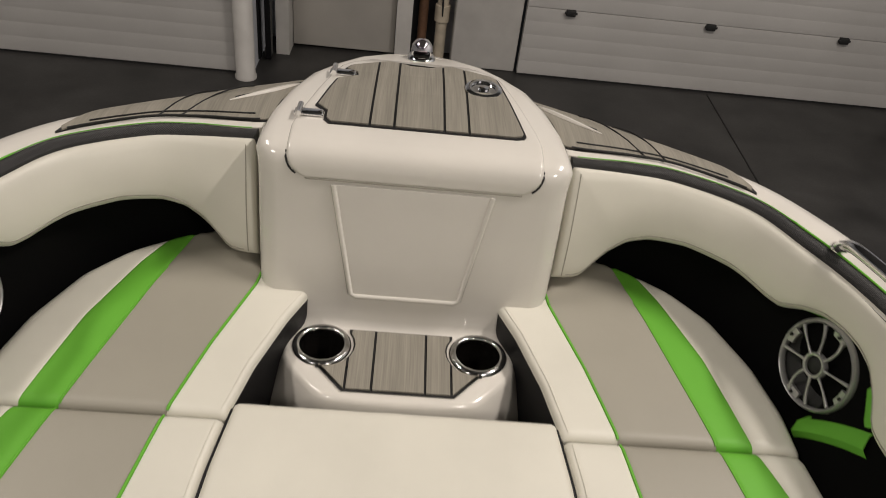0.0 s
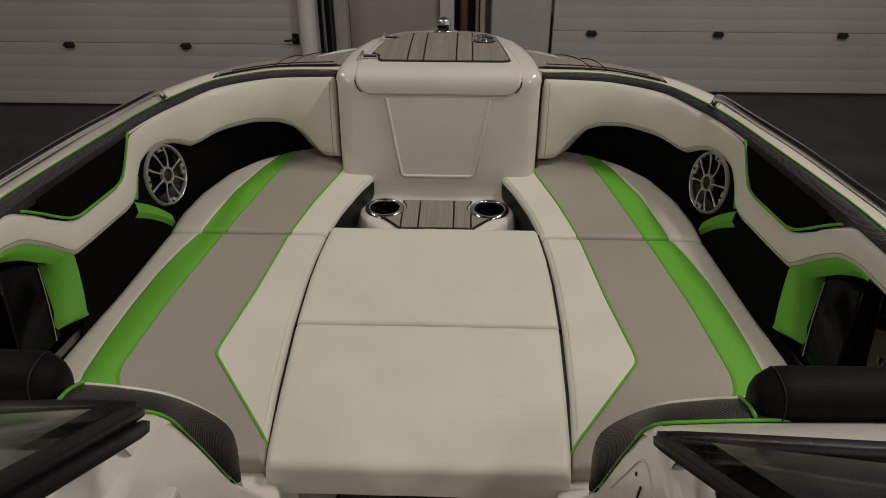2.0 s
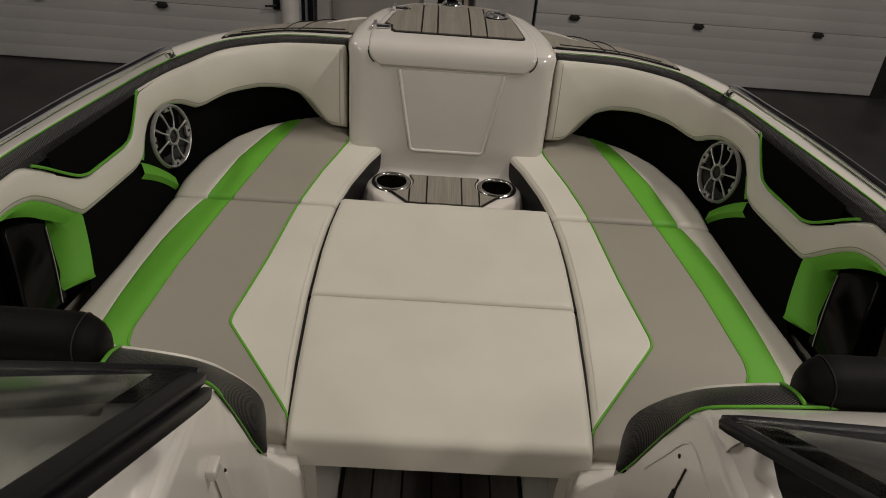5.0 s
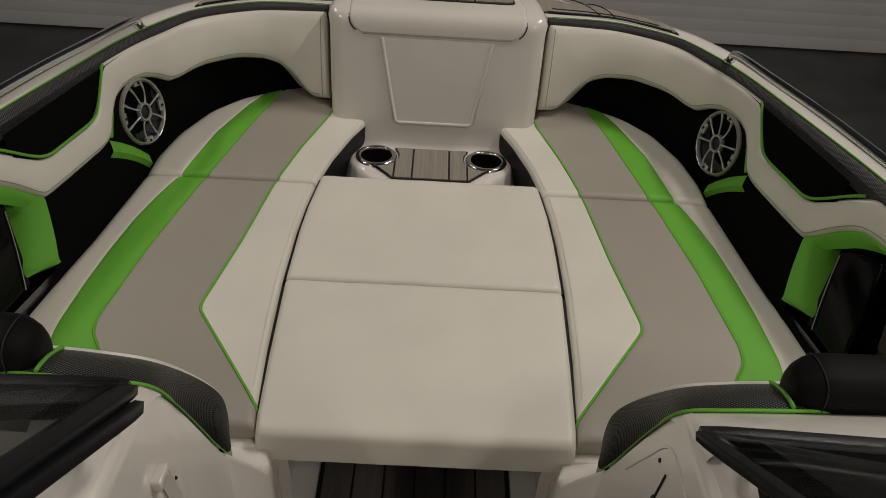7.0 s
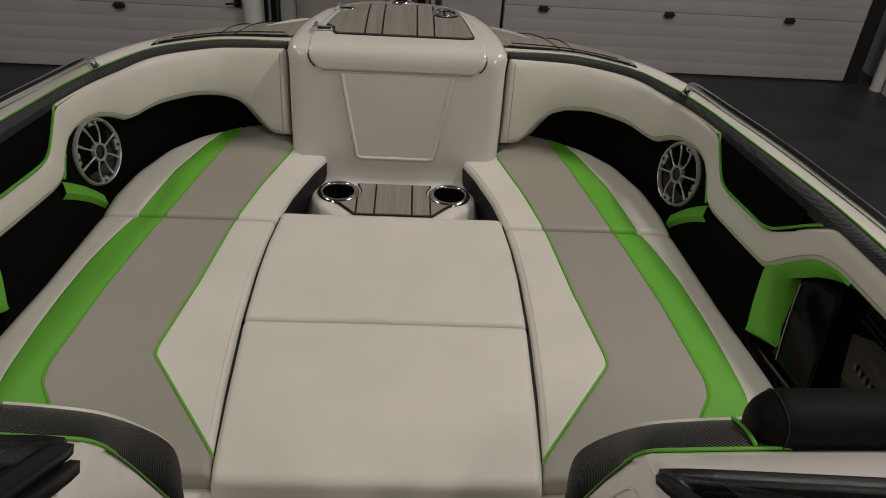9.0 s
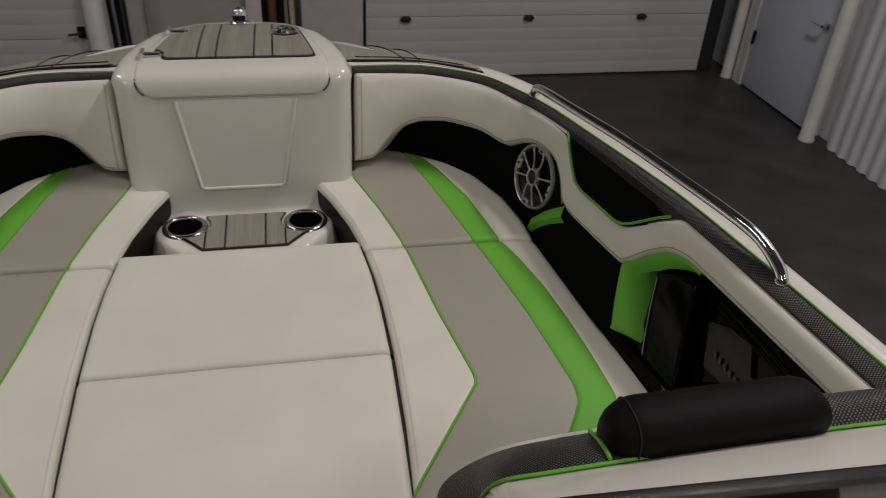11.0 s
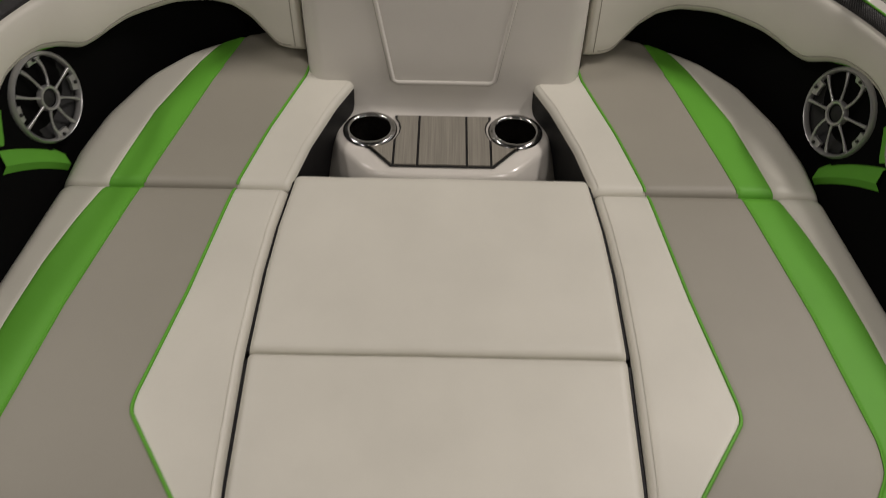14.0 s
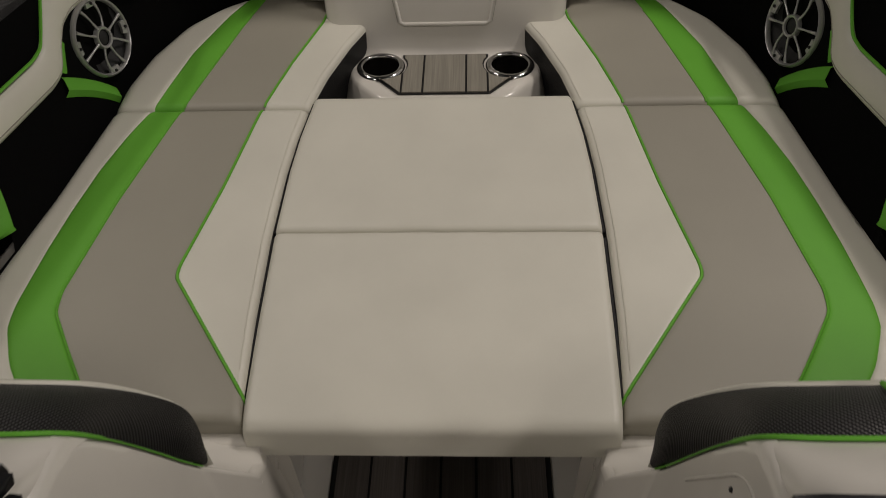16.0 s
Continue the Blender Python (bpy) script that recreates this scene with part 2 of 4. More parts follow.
# ---- the cockpit side: stations along the wall, from the console aft ----
TOP = [(.311, 1.999), (.43, 1.99), (.52, 1.97), (.64, 1.895), (.705, 1.78), (.752, 1.675), (.794, 1.527), (.848, 1.302), (.879, 1.147), (.922, .832), (.957, .55)]
FACE = [(.302, 1.92), (.42, 1.925), (.52, 1.885), (.61, 1.81), (.67, 1.73), (.715, 1.65), (.728, 1.52), (.757, 1.30), (.783, 1.146), (.835, .832), (.88, .55)]
BACK = [(.30, 2.045), (.43, 2.04), (.53, 1.995), (.645, 1.895), (.70, 1.775), (.738, 1.665), (.752, 1.52), (.780, 1.30), (.806, 1.146), (.858, .832), (.90, .55)]
RIM = [(.306, 2.009), (.43, 2.003), (.522, 1.984), (.648, 1.908), (.716, 1.80), (.768, 1.683), (.813, 1.53), (.873, 1.31), (.908, 1.15), (.953, .835), (.985, .55)]
OUTER = [(.27, 2.31), (.42, 2.225), (.56, 2.13), (.70, 2.02), (.80, 1.895), (.857, 1.76), (.905, 1.50), (.955, 1.27), (.99, 1.10), (1.037, .80), (1.07, .52)]
Z_FACE, Z_TOP = 1.38, 1.635


def wall_at(side, s, z, off=0.0):
    """A point of the padded side wall at station s and height z, off metres proud of it."""
    def raw(s_, z_):
        a = (z_ - Z_FACE) / (Z_TOP - Z_FACE)
        p = curve(FACE, s_).lerp(curve(TOP, s_), a) if 0 <= a <= 1 else curve(FACE, s_) + (curve(TOP, s_) - curve(FACE, s_)) * a
        return Vector((p.x, p.y, z_))
    p = raw(s, z)
    if off:
        ds = raw(min(s + 0.05, 10), z) - raw(max(s - 0.05, 0), z)
        dz = raw(s, z + 0.01) - raw(s, z - 0.01)
        nrm = ds.cross(dz).normalized()
        if nrm.dot(Vector((0.1, 1.1, 1.55)) - p) < 0:
            nrm = -nrm
        p = p + nrm * off
    return Vector((XC + side * p.x, p.y, p.z))


def back_at(side, s, z, off=0.0):
    a = (z - 1.35) / 0.285
    b, t = curve(BACK, s), curve(TOP, s)
    p = b + (t - b) * max(0, a) * 0.8
    return Vector((XC + side * (p.x + off), p.y, z))


def seat_z(y):
    return 1.366 + (0.076 if y < 1.55 else 0.045) * (y - 1.55)
# ---- garage ----
def garage():
    V, F = boxed(-9, 4.4, -8, 8.5, -0.2, 0.0)
    tagged(link("floor", V, F, CONCRETE, None, "", False), "dark sealed concrete garage floor with faint stains", "floor", kind="structure")
    # unseen ceiling, kept dark so chrome mirrors little and less light bounces
    V, F = boxed(-9, 4.4, -8, 8.5, 5.2, 5.35)
    tagged(link("ceiling", V, F, CEILING, None, "", False), "unseen garage ceiling, dark grey to dim reflections and bounced light", "ceiling", kind="structure")
    for name, b in (("wall_south", (-9, 4.4, -8.2, -8, 0, 5.2)), ("wall_west", (-9.2, -9, -8, 8.5, 0, 5.2))):
        tagged(link(name, *boxed(*b), WALL_WHITE, None, "", False), "white painted garage wall", "wall", kind="structure")
    # the right-hand overhead door, ribbed panels in sections
    overhead_door("door_1", 0.80, 3.80, 6.135, [(1.116, 0.515), (2.153, 0.515), (3.163, 0.515)], -1)
    overhead_door("door_2", -5.4, -1.21, 5.71, [(-4.05, 0.515), (-3.06, 0.515), (-2.125, 0.515)], -1)
    h = thing("latch_handle", (-1.25, 5.70, 0.58), "black lever latch on the overhead door", "door handle")
    link("plate", *rounded_box(-1.275, -1.225, 5.695, 5.708, 0.54, 0.62, 0.004), BLACK_FRAME, h)
    link("lever", *tube([(-1.25, 5.69, 0.58), (-1.25, 5.665, 0.58), (-1.33, 5.66, 0.572)], 0.009), RUBBER, h)
    # wall pieces over and between the doors
    for k, b in enumerate(((0.74, 4.2, 6.2, 6.4, 3.0, 5.2), (-9, -1.2, 5.8, 6.0, 3.0, 5.2), (-9, -5.4, 5.72, 5.9, 0, 3.0), (-1.2, 0.74, 6.42, 6.6, 0, 5.2), (-1.2, -1.1, 5.8, 6.5, 0, 5.2))):
        tagged(link("wall_north_%d" % (k + 1), *boxed(*b), WALL_WHITE, None, "", False), "white painted wall beside the overhead doors", "wall", kind="structure")
    post = lambda name, x, y, r, mat, label: tagged(link(name, *merged(lathe([(0, 0), (r * 1.12, 0.0), (r * 1.12, 0.02), (r, 0.03), (r, 5.2)], (x, y, 0), n=20)), mat), label, "post")
    post("steel_post", -1.135, 5.66, 0.066, POST_WHITE, "white painted round steel post on the floor")
    # cream door and its frame between the two overhead doors
    d = thing("door_3", (-0.55, 6.3, 0), "closed cream steel door, scuffed near the bottom", "door", kind="structure")
    link("leaf", *rounded_box(-0.90, -0.14, 6.27, 6.31, 0.02, 2.06, 0.004), CREAM, d)
    link("frame", *merged(boxed(-1.0, -0.905, 6.10, 6.34, 0, 2.12), boxed(-0.135, -0.02, 6.2, 6.34, 0, 2.12), boxed(-1.0, -0.02, 6.2, 6.34, 2.07, 2.16)), POST_WHITE, d, "white frame", False)
    link("handle", *merged(lathe([(0, 0), (0.03, 0), (0.03, 0.015), (0.012, 0.02), (0.012, 0.05)], (-0.82, 6.27, 0.93), (0, -1, 0), 16), tube([(-0.82, 6.22, 0.93), (-0.72, 6.22, 0.93)], 0.011)), CHROME, d, "lever handle")
    rail = thing("door_track", (-1.06, 5.9, 0), "grey steel track of the overhead door", "track")
    link("channel", *merged(boxed(-1.115, -1.085, 5.93, 6.0, 0.02, 3.2), boxed(-1.05, -1.01, 5.95, 6.02, 0.02, 3.2)), BLACK_FRAME, rail, "", False)
    # pipes and the dark gap
    tagged(link("wall_gap", *boxed(-0.02, 0.16, 6.395, 6.41, 0, 5.2), RUBBER, None, "", False), "dark rubber-edged gap beside the door", "wall gap", kind="structure")
    tagged(link("conduit", *tube([(0.06, 6.34, 0.0), (0.06, 6.34, 5.2)], 0.035, 12), BROWN), "rust-brown conduit pipe standing at the wall", "pipe")
    p = thing("drain_pipe", (0.2, 6.28, 0), "cream plastic drain pipe with a collar", "pipe")
    link("pipe", *tube([(0.2, 6.3, 0.0), (0.2, 6.3, 5.2)], 0.042, 14), PVC, p)
    link("collar", *lathe([(0.043, 0.0), (0.056, 0.0), (0.056, 0.12), (0.043, 0.125)], (0.2, 6.3, 0.30), n=18), PVC, p)
    tagged(link("cable", *tube(smooth_path([(0.2, 6.25, 0.35), (0.19, 6.24, 0.7), (0.215, 6.24, 1.2), (0.2, 6.24, 2.4)], 24), 0.008, 6), RUBBER), "black cable hanging along the drain pipe", "cable")
    tagged(link("wall_pier", *rounded_box(0.29, 0.78, 6.18, 6.42, 0.0, 5.2, 0.01), POST_WHITE, None), "white painted pier between the doors", "wall", kind="structure")
    # the right-hand wall: dark track, posts, steel door, corrugated sheet
    tagged(link("door_seal", *boxed(3.80, 3.93, 6.13, 6.2, 0, 3.2), RUBBER, None, "", False), "black rubber side seal of the overhead door", "seal")
    tagged(link("wall_east", *boxed(4.14, 4.4, -8, 8.5, 0, 5.2), WALL_WHITE, None, "", False), "white painted side wall", "wall", kind="structure")
    post("steel_post", 4.03, 6.0, 0.046, POST_WHITE, "white painted round steel post beside the seal")
    post("steel_post", 3.985, 4.68, 0.054, POST_WHITE, "white painted round steel post with chipped foot")
    tagged(link("trim", *boxed(4.05, 4.14, 5.872, 5.93, 0, 2.3), POST_WHITE, None, "", False), "white corner trim by the steel door", "trim", kind="structure")
    d = thing("door_4", (4.08, 5.2, 0), "closed pale blue-white steel door", "door", kind="structure")
    link("leaf", *rounded_box(4.06, 4.10, 4.80, 5.80, 0.015, 2.06, 0.004), BLUE_WHITE, d)
    link("frame", *merged(boxed(4.045, 4.13, 5.805, 5.86, 0, 2.12), boxed(4.045, 4.13, 4.74, 4.795, 0, 2.12), boxed(4.045, 4.13, 4.796, 5.804, 2.07, 2.14)), POST_WHITE, d, "white frame", False)
    link("handle", *merged(lathe([(0, 0), (0.032, 0), (0.032, 0.015), (0.012, 0.02), (0.012, 0.055), (0.02, 0.06), (0, 0.066)], (4.06, 4.92, 0.80), (-1, 0, 0), 16), tube([(4.0, 4.92, 0.80), (4.0, 5.04, 0.80)], 0.01)), CHROME, d, "chrome lever handle")
    for z in (0.38, 1.3):
        link("hinge", *boxed(4.045, 4.06, 5.765, 5.79, z, z + 0.11), BLACK_FRAME, d, "dark hinge", False)
    rows = []
    n = 480
    for z in (0.004, 5.15):
        rows.append([Vector((4.06 + 0.011 * max(-1, min(1, 2.2 * math.cos(k * 2 * math.pi / 10))), 4.55 - k * 0.0115, z)) for k in range(n)])
    tagged(link("corrugated_wall", *grid(rows), WALL_WHITE), "white corrugated metal wall sheet", "wall", kind="structure")
    for x0, y0, x1, y1 in ((2.28, 6.1, 2.0, -7.9),):
        d = Vector((x1 - x0, y1 - y0, 0)).normalized()
        n = Vector((-d.y, d.x, 0)) * 0.004
        tagged(link("floor_joint", *prism([Vector((x0, y0, 0.0005)) + n, Vector((x1, y1, 0.0005)) + n, Vector((x1, y1, 0.0005)) - n, Vector((x0, y0, 0.0005)) - n], (0, 0, 0.004)), RUBBER, None, "", False), "dark sealed joint in the concrete floor", "floor joint", kind="structure")
    # ceiling lamps: twin tubes in trays of the ceiling's dark grey
    for x, y in ((-2.6, 2.0), (2.3, 2.0), (-2.6, -2.4), (2.3, -2.4)):
        f = thing("ceiling_light", (x, y, 5.1), "long white fluorescent ceiling light, switched on", "ceiling light", "ceiling lights")
        link("tray", *boxed(x - 0.14, x + 0.14, y - 0.65, y + 0.65, 5.13, 5.2), CEILING, f, "", False)
        for dx in (-0.06, 0.06):
            link("tube", *tube([(x + dx, y - 0.6, 5.10), (x + dx, y + 0.6, 5.10)], 0.014, 8), TUBE_GLOW, f, "glowing tube")
        lamp = bpy.data.lights.new("ceiling_lamp", "AREA")
        lamp.shape, lamp.size, lamp.size_y, lamp.energy, lamp.color = "RECTANGLE", 0.28, 1.3, LAMP_W * (1.14 if y > 1 else 0.88) * (0.68 if x < -1 else 1.15), (1.0, 0.90, 0.825)
        lo = new("ceiling_lamp", lamp)
        lo.location = (x, y, 5.07)


LAMP_W = 64
TUBE_GLOW = bpy.data.materials.new("tube_glow")
TUBE_GLOW.use_nodes = True
TUBE_GLOW.node_tree.nodes["Principled BSDF"].inputs["Emission Color"].default_value = (1, 0.92, 0.8, 1)
TUBE_GLOW.node_tree.nodes["Principled BSDF"].inputs["Emission Strength"].default_value = 6


def overhead_door(name, x0, x1, y, hinges, out):
    d = thing(name, ((x0 + x1) / 2, y, 0), "closed white ribbed overhead garage door", "garage door", kind="structure")
    h = 0.515
    for k in range(6):
        prof = []
        z0 = 0.015 + k * h
        for j in range(5):
            a = z0 + 0.002 + j * (h - 0.004) / 5
            b = a + (h - 0.004) / 5
            prof += [(0.0015, a), (0.0, a + 0.010), (0.0, b - 0.010), (0.0015, b)]
        rows = [[Vector((x, y + dy, z)) for dy, z in prof] for x in (x0, x1)]
        link("panel", *skirted(rows, (0, 0.05, 0)), DOOR_WHITE, d)
    link("bottom_seal", *boxed(x0, x1, y + 0.005, y + 0.05, 0, 0.02), RUBBER, d, "black bottom seal", False)
    for x, z in hinges:
        for zz in (z, z + 2 * h):
            link("hinge", *merged(rounded_box(x - 0.035, x + 0.035, y - 0.03, y + 0.002, zz - 0.022, zz + 0.022, 0.006), tube([(x - 0.045, y - 0.02, zz), (x + 0.045, y - 0.02, zz)], 0.009)), RUBBER, d, "black hinge")
    link("backing", *boxed(x0, x1, y + 0.055, y + 0.065, 0.02, 3.1), DOOR_WHITE, d, "", False)


garage()


# ---- the boat's moulded shell ----
boat = thing("boat", (XC, 1.0, 0.3), "white gelcoat open-bow motorboat standing indoors on supports", "boat")
# front part of the deck, between the console and the bow
FRONT_IN = [(0.0, 2.46), (.15, 2.37), (.245, 2.22), (.295, 2.05)]
FRONT_OUT = [(0.0, 2.535), (.09, 2.47), (.17, 2.40), (.235, 2.34)]
RIM_ALL = FRONT_IN + RIM + [(1.0, .2), (1.01, -0.4), (1.0, -1.4)]
OUT_ALL = FRONT_OUT + OUTER + [(1.09, .2), (1.10, -0.4), (1.09, -1.4)]
N_ALL = len(RIM_ALL)


def deck_at(side, s, f, off=0.0):
    """The foredeck and gunwale: station s (4 is the console's corner), f from the inner rim to the outer edge."""
    a, b = curve(RIM_ALL, s), curve(OUT_ALL, s)
    p = a.lerp(b, f)
    z = 1.652 + 0.010 * math.sin(math.pi * min(1, f * 1.2)) - 0.040 * f * f + off
    if s < 4:
        z -= 0.006 * (4 - s)
    return Vector((XC + side * p.x, p.y, z))


for side in (1, -1):
    rows = []
    for k in range(131):
        s = k * (N_ALL - 1) / 130
        r = [deck_at(side, s, f) for f in (0, .03, .1, .25, .45, .65, .8, .9, .96, 1.0)]
        e = r[-1]
        d = (r[-1] - r[0]).normalized()
        r += [e + 0.012 * d + Vector((0, 0, -0.02)), e + 0.012 * d + Vector((0, 0, -0.07)), e - 0.02 * d + Vector((0, 0, -0.09)),
              e - 0.10 * d + Vector((0, 0, -0.45)), e - 0.3 * d + Vector((0, 0, -0.85))]
        r.insert(0, r[0] + Vector((0, 0, -0.03)))
        rows.append(r)
    link("gunwale", *grid(rows), GELCOAT, boat, "glossy white gunwale and hull side")
    link("rim_piping", *tube([deck_at(side, 4.15 + k * 0.08, 0.0) for k in range(124)], lambda f: .0011 if f < .35 else .0019, 6), GREEN_VINYL, boat, "green piping")
    # carbon-look strip between the padding and the deck
    rows = []
    for k in range(101):
        s = k * 0.1
        t, g = curve(TOP, s), curve(RIM, s)
        row = []
        for j in range(7):
            f = j / 6
            p = t.lerp(g, f)
            row.append(Vector((XC + side * p.x, p.y, 1.639 + 0.011 * f + 0.003 * math.sin(math.pi * f))))
        rows.append(row)
    with_uv(link("coaming_strip", *skirted(rows, (0, 0, -0.03)), CARBON_FINE, boat, "dark woven carbon-look strip"), rows)
    # black liner behind the padding
    rows = [[back_at(side, k * 0.1, z) for z in (1.15, 1.3, 1.35, 1.4, 1.46, 1.52, 1.58, 1.63)] for k in range(0, 76)]
    link("side_liner", *grid(rows), BLACK_CLOTH, boat, "matt black fabric liner")

# console: profile aft face, rounded brow and foredeck, with rounded flanks
PROF = [(1.828, 1.3063), (1.838, 1.3095), (1.8455, 1.322), (1.849, 1.36), (1.862, 1.43), (1.880, 1.52), (1.894, 1.59), (1.900, 1.618), (1.9035, 1.641), (1.910, 1.659), (1.922, 1.6705), (1.945, 1.6765), (1.98, 1.679), (2.05, 1.679), (2.15, 1.676), (2.25, 1.668), (2.33, 1.658), (2.40, 1.647), (2.46, 1.634), (2.50, 1.622)]
HALF = [.285, .287, .289, .291, .293, .295, .296, .297, .297, .298, .298, .298, .298, .292, .272, .242, .198, .150, .085, .03]


def console_at(i, q):
    y, z = PROF[i]
    w = HALF[i]
    a = abs(q)
    back = rounding(1 - a, 0.14 if i <= 9 else 0.10) * w
    if i <= 7:
        k = 1.0
    else:
        k = max(0.0, 1 - (i - 7) / 5)
    return Vector((XC + q * w, y + back * k * 1.1, z - back * (1 - k) * 0.9))


QS = [-1, -.99, -.965, -.93, -.89, -.86] + [-.8 + .1 * k for k in range(17)] + [.86, .89, .93, .965, .99, 1]
rows = []
for i in range(len(PROF)):
    row = [console_at(i, q) for q in QS]
    ext = Vector((0, 0.16, 0)) if i <= 8 else Vector((0, 0.02, -0.05))
    rows.append([row[0] + ext] + row + [row[-1] + ext])
link("console", *grid(rows), GELCOAT, boat, "moulded white bow console")


def face_at(x, z, off=0.0):
    y = float(np.interp(z, [p[1] for p in PROF[:9]], [p[0] for p in PROF[:9]]))
    return Vector((XC + x, y - off, z + off * 0.2))


panel = [(-.150, 1.609), (-.108, 1.386), (-.098, 1.380), (.098, 1.380), (.108, 1.386), (.150, 1.609)]
rows = []
for k in range(13):
    z = 1.384 + (1.609 - 1.384) * k / 12
    hw = float(np.interp(z, [1.38, 1.609], [.106, .150]))
    rows.append([face_at(hw * q, z, 0.0035) for q in [-1 + j / 5 for j in range(11)]])
link("console_panel", *skirted(rows, (0, 0.01, 0)), GELCOAT, boat, "raised panel")
link("panel_ridge", *tube([face_at(x, z, 0.003) for x, z in panel], 0.0055, 8), GELCOAT, boat, "moulded ridge")

# step with two cup holes
STEP_Z = 1.306
HW = [(.213, 1.86), (.221, 1.785), (.219, 1.752), (.207, 1.728), (.158, 1.674), (.142, 1.662), (.12, 1.656), (0.06, 1.651), (0, 1.650)]
ring = [(XC + x, y) for x, y in HW] + [(XC - x, y) for x, y in reversed(HW[:-1])]
CUPS = [(XC - .155, 1.782), (XC + .155, 1.782)]
bm = bmesh.new()
edges = []
loops = []
for pts in [ring] + [[(cx + .047 * math.cos(a), cy + .047 * math.sin(a)) for a in [k * math.pi / 16 for k in range(32)]] for cx, cy in CUPS]:
    vs = [bm.verts.new((x, y, STEP_Z)) for x, y in pts]
    loops.append(vs)
    edges += [bm.edges.new((vs[k], vs[(k + 1) % len(vs)])) for k in range(len(vs))]
bmesh.ops.triangle_fill(bm, use_beauty=True, use_dissolve=False, edges=edges)
for d_out, z in ((0.006, 1.3025), (0.011, 1.295), (0.019, 1.275), (0.036, 1.235), (0.06, 1.18), (0.075, 1.10), (0.075, 0.95)):
    prev = loops[0]
    cur = []
    for k, (x, y) in enumerate(ring):
        dx, dy = x - XC, y - 1.86
        ln = math.hypot(dx, dy) or 1
        cur.append(bm.verts.new((x + d_out * dx / ln, y + d_out * dy / ln, z)))
    for k in range(len(ring) - 1):
        bm.faces.new((prev[k], prev[k + 1], cur[k + 1], cur[k]))
    loops[0] = cur
bm.verts.index_update()
link("bow_step", [v.co.copy() for v in bm.verts], [tuple(v.index for v in f.verts) for f in bm.faces], GELCOAT, boat, "moulded white step")
bm.free()

# step pad planks
zp = STEP_Z + 0.002
def arc(cx, cy, r, a0, a1, n=8):
    return [(cx + r * math.cos(radians(a0 + (a1 - a0) * k / n)), cy + r * math.sin(radians(a0 + (a1 - a0) * k / n))) for k in range(n + 1)]
right = arc(.155, 1.782, .063, 145, 275)
outline = [(-.104, 1.827), (.104, 1.827)] + right + [(.160, 1.725), (.106, 1.663)] + [(-.106, 1.663), (-.160, 1.725)] + [(-x, y) for x, y in reversed(right)]
step_pad = thing("step_pad", (XC, 1.75, zp), "grey foam step pad with black-edged planks", "deck pad")
link("backing", *prism([(XC + x, y, zp) for x, y in outline], (0, 0, 0.0025)), CAULK, step_pad, "black backing", False)


def clipped(poly, x0, x1):
    """The part of a flat outline between x0 and x1."""
    def cut(pts, keep, xc):
        out = []
        for k, p in enumerate(pts):
            q = pts[(k + 1) % len(pts)]
            if keep(p[0]):
                out.append(p)
            if keep(p[0]) != keep(q[0]):
                f = (xc - p[0]) / (q[0] - p[0])
                out.append((xc, p[1] + f * (q[1] - p[1])))
        return out
    return cut(cut(poly, lambda v: v >= x0, x0), lambda v: v <= x1, x1)


def shrunk(poly, d):
    c = Vector((sum(p[0] for p in poly) / len(poly), sum(p[1] for p in poly) / len(poly)))
    return [tuple(Vector(p) + (c - Vector(p)).normalized() * d) for p in poly]


inner = [(x * 0.965, 1.744 + (y - 1.744) * 0.955) for x, y in outline]
for x0, x1 in ((-.2, -.103), (-.098, -.053), (-.048, .048), (.053, .098), (.103, .2)):
    pl = clipped(inner, x0, x1)
    if len(pl) > 2:
        link("plank", *prism([(XC + x, y, zp + 0.0025) for x, y in pl], (0, 0, 0.003)), PLANK, step_pad, "", False)

for cx, cy in CUPS:
    c = thing("cup_holder", (cx, cy, STEP_Z - 0.09), "polished steel cup holder sunk in the step", "cup holder", "cup holders")
    link("ring", *lathe([(.0425, -0.006), (.043, 0.003), (.045, 0.0065), (.049, 0.0075), (.054, 0.006), (.0575, 0.003), (.0585, 0.0005)], (cx, cy, STEP_Z)), DIM_CHROME, c, "chrome ring")
    link("cup", *lathe([(.0445, 0.002), (.043, -0.01), (.041, -0.085), (.036, -0.09), (0.0, -0.09)], (cx, cy, STEP_Z)), CUP_STEEL, c, "dark steel inside")

# hatch lid on the console
def top_z(y):
    return float(np.interp(y, [p[0] for p in PROF[9:]], [p[1] for p in PROF[9:]]))


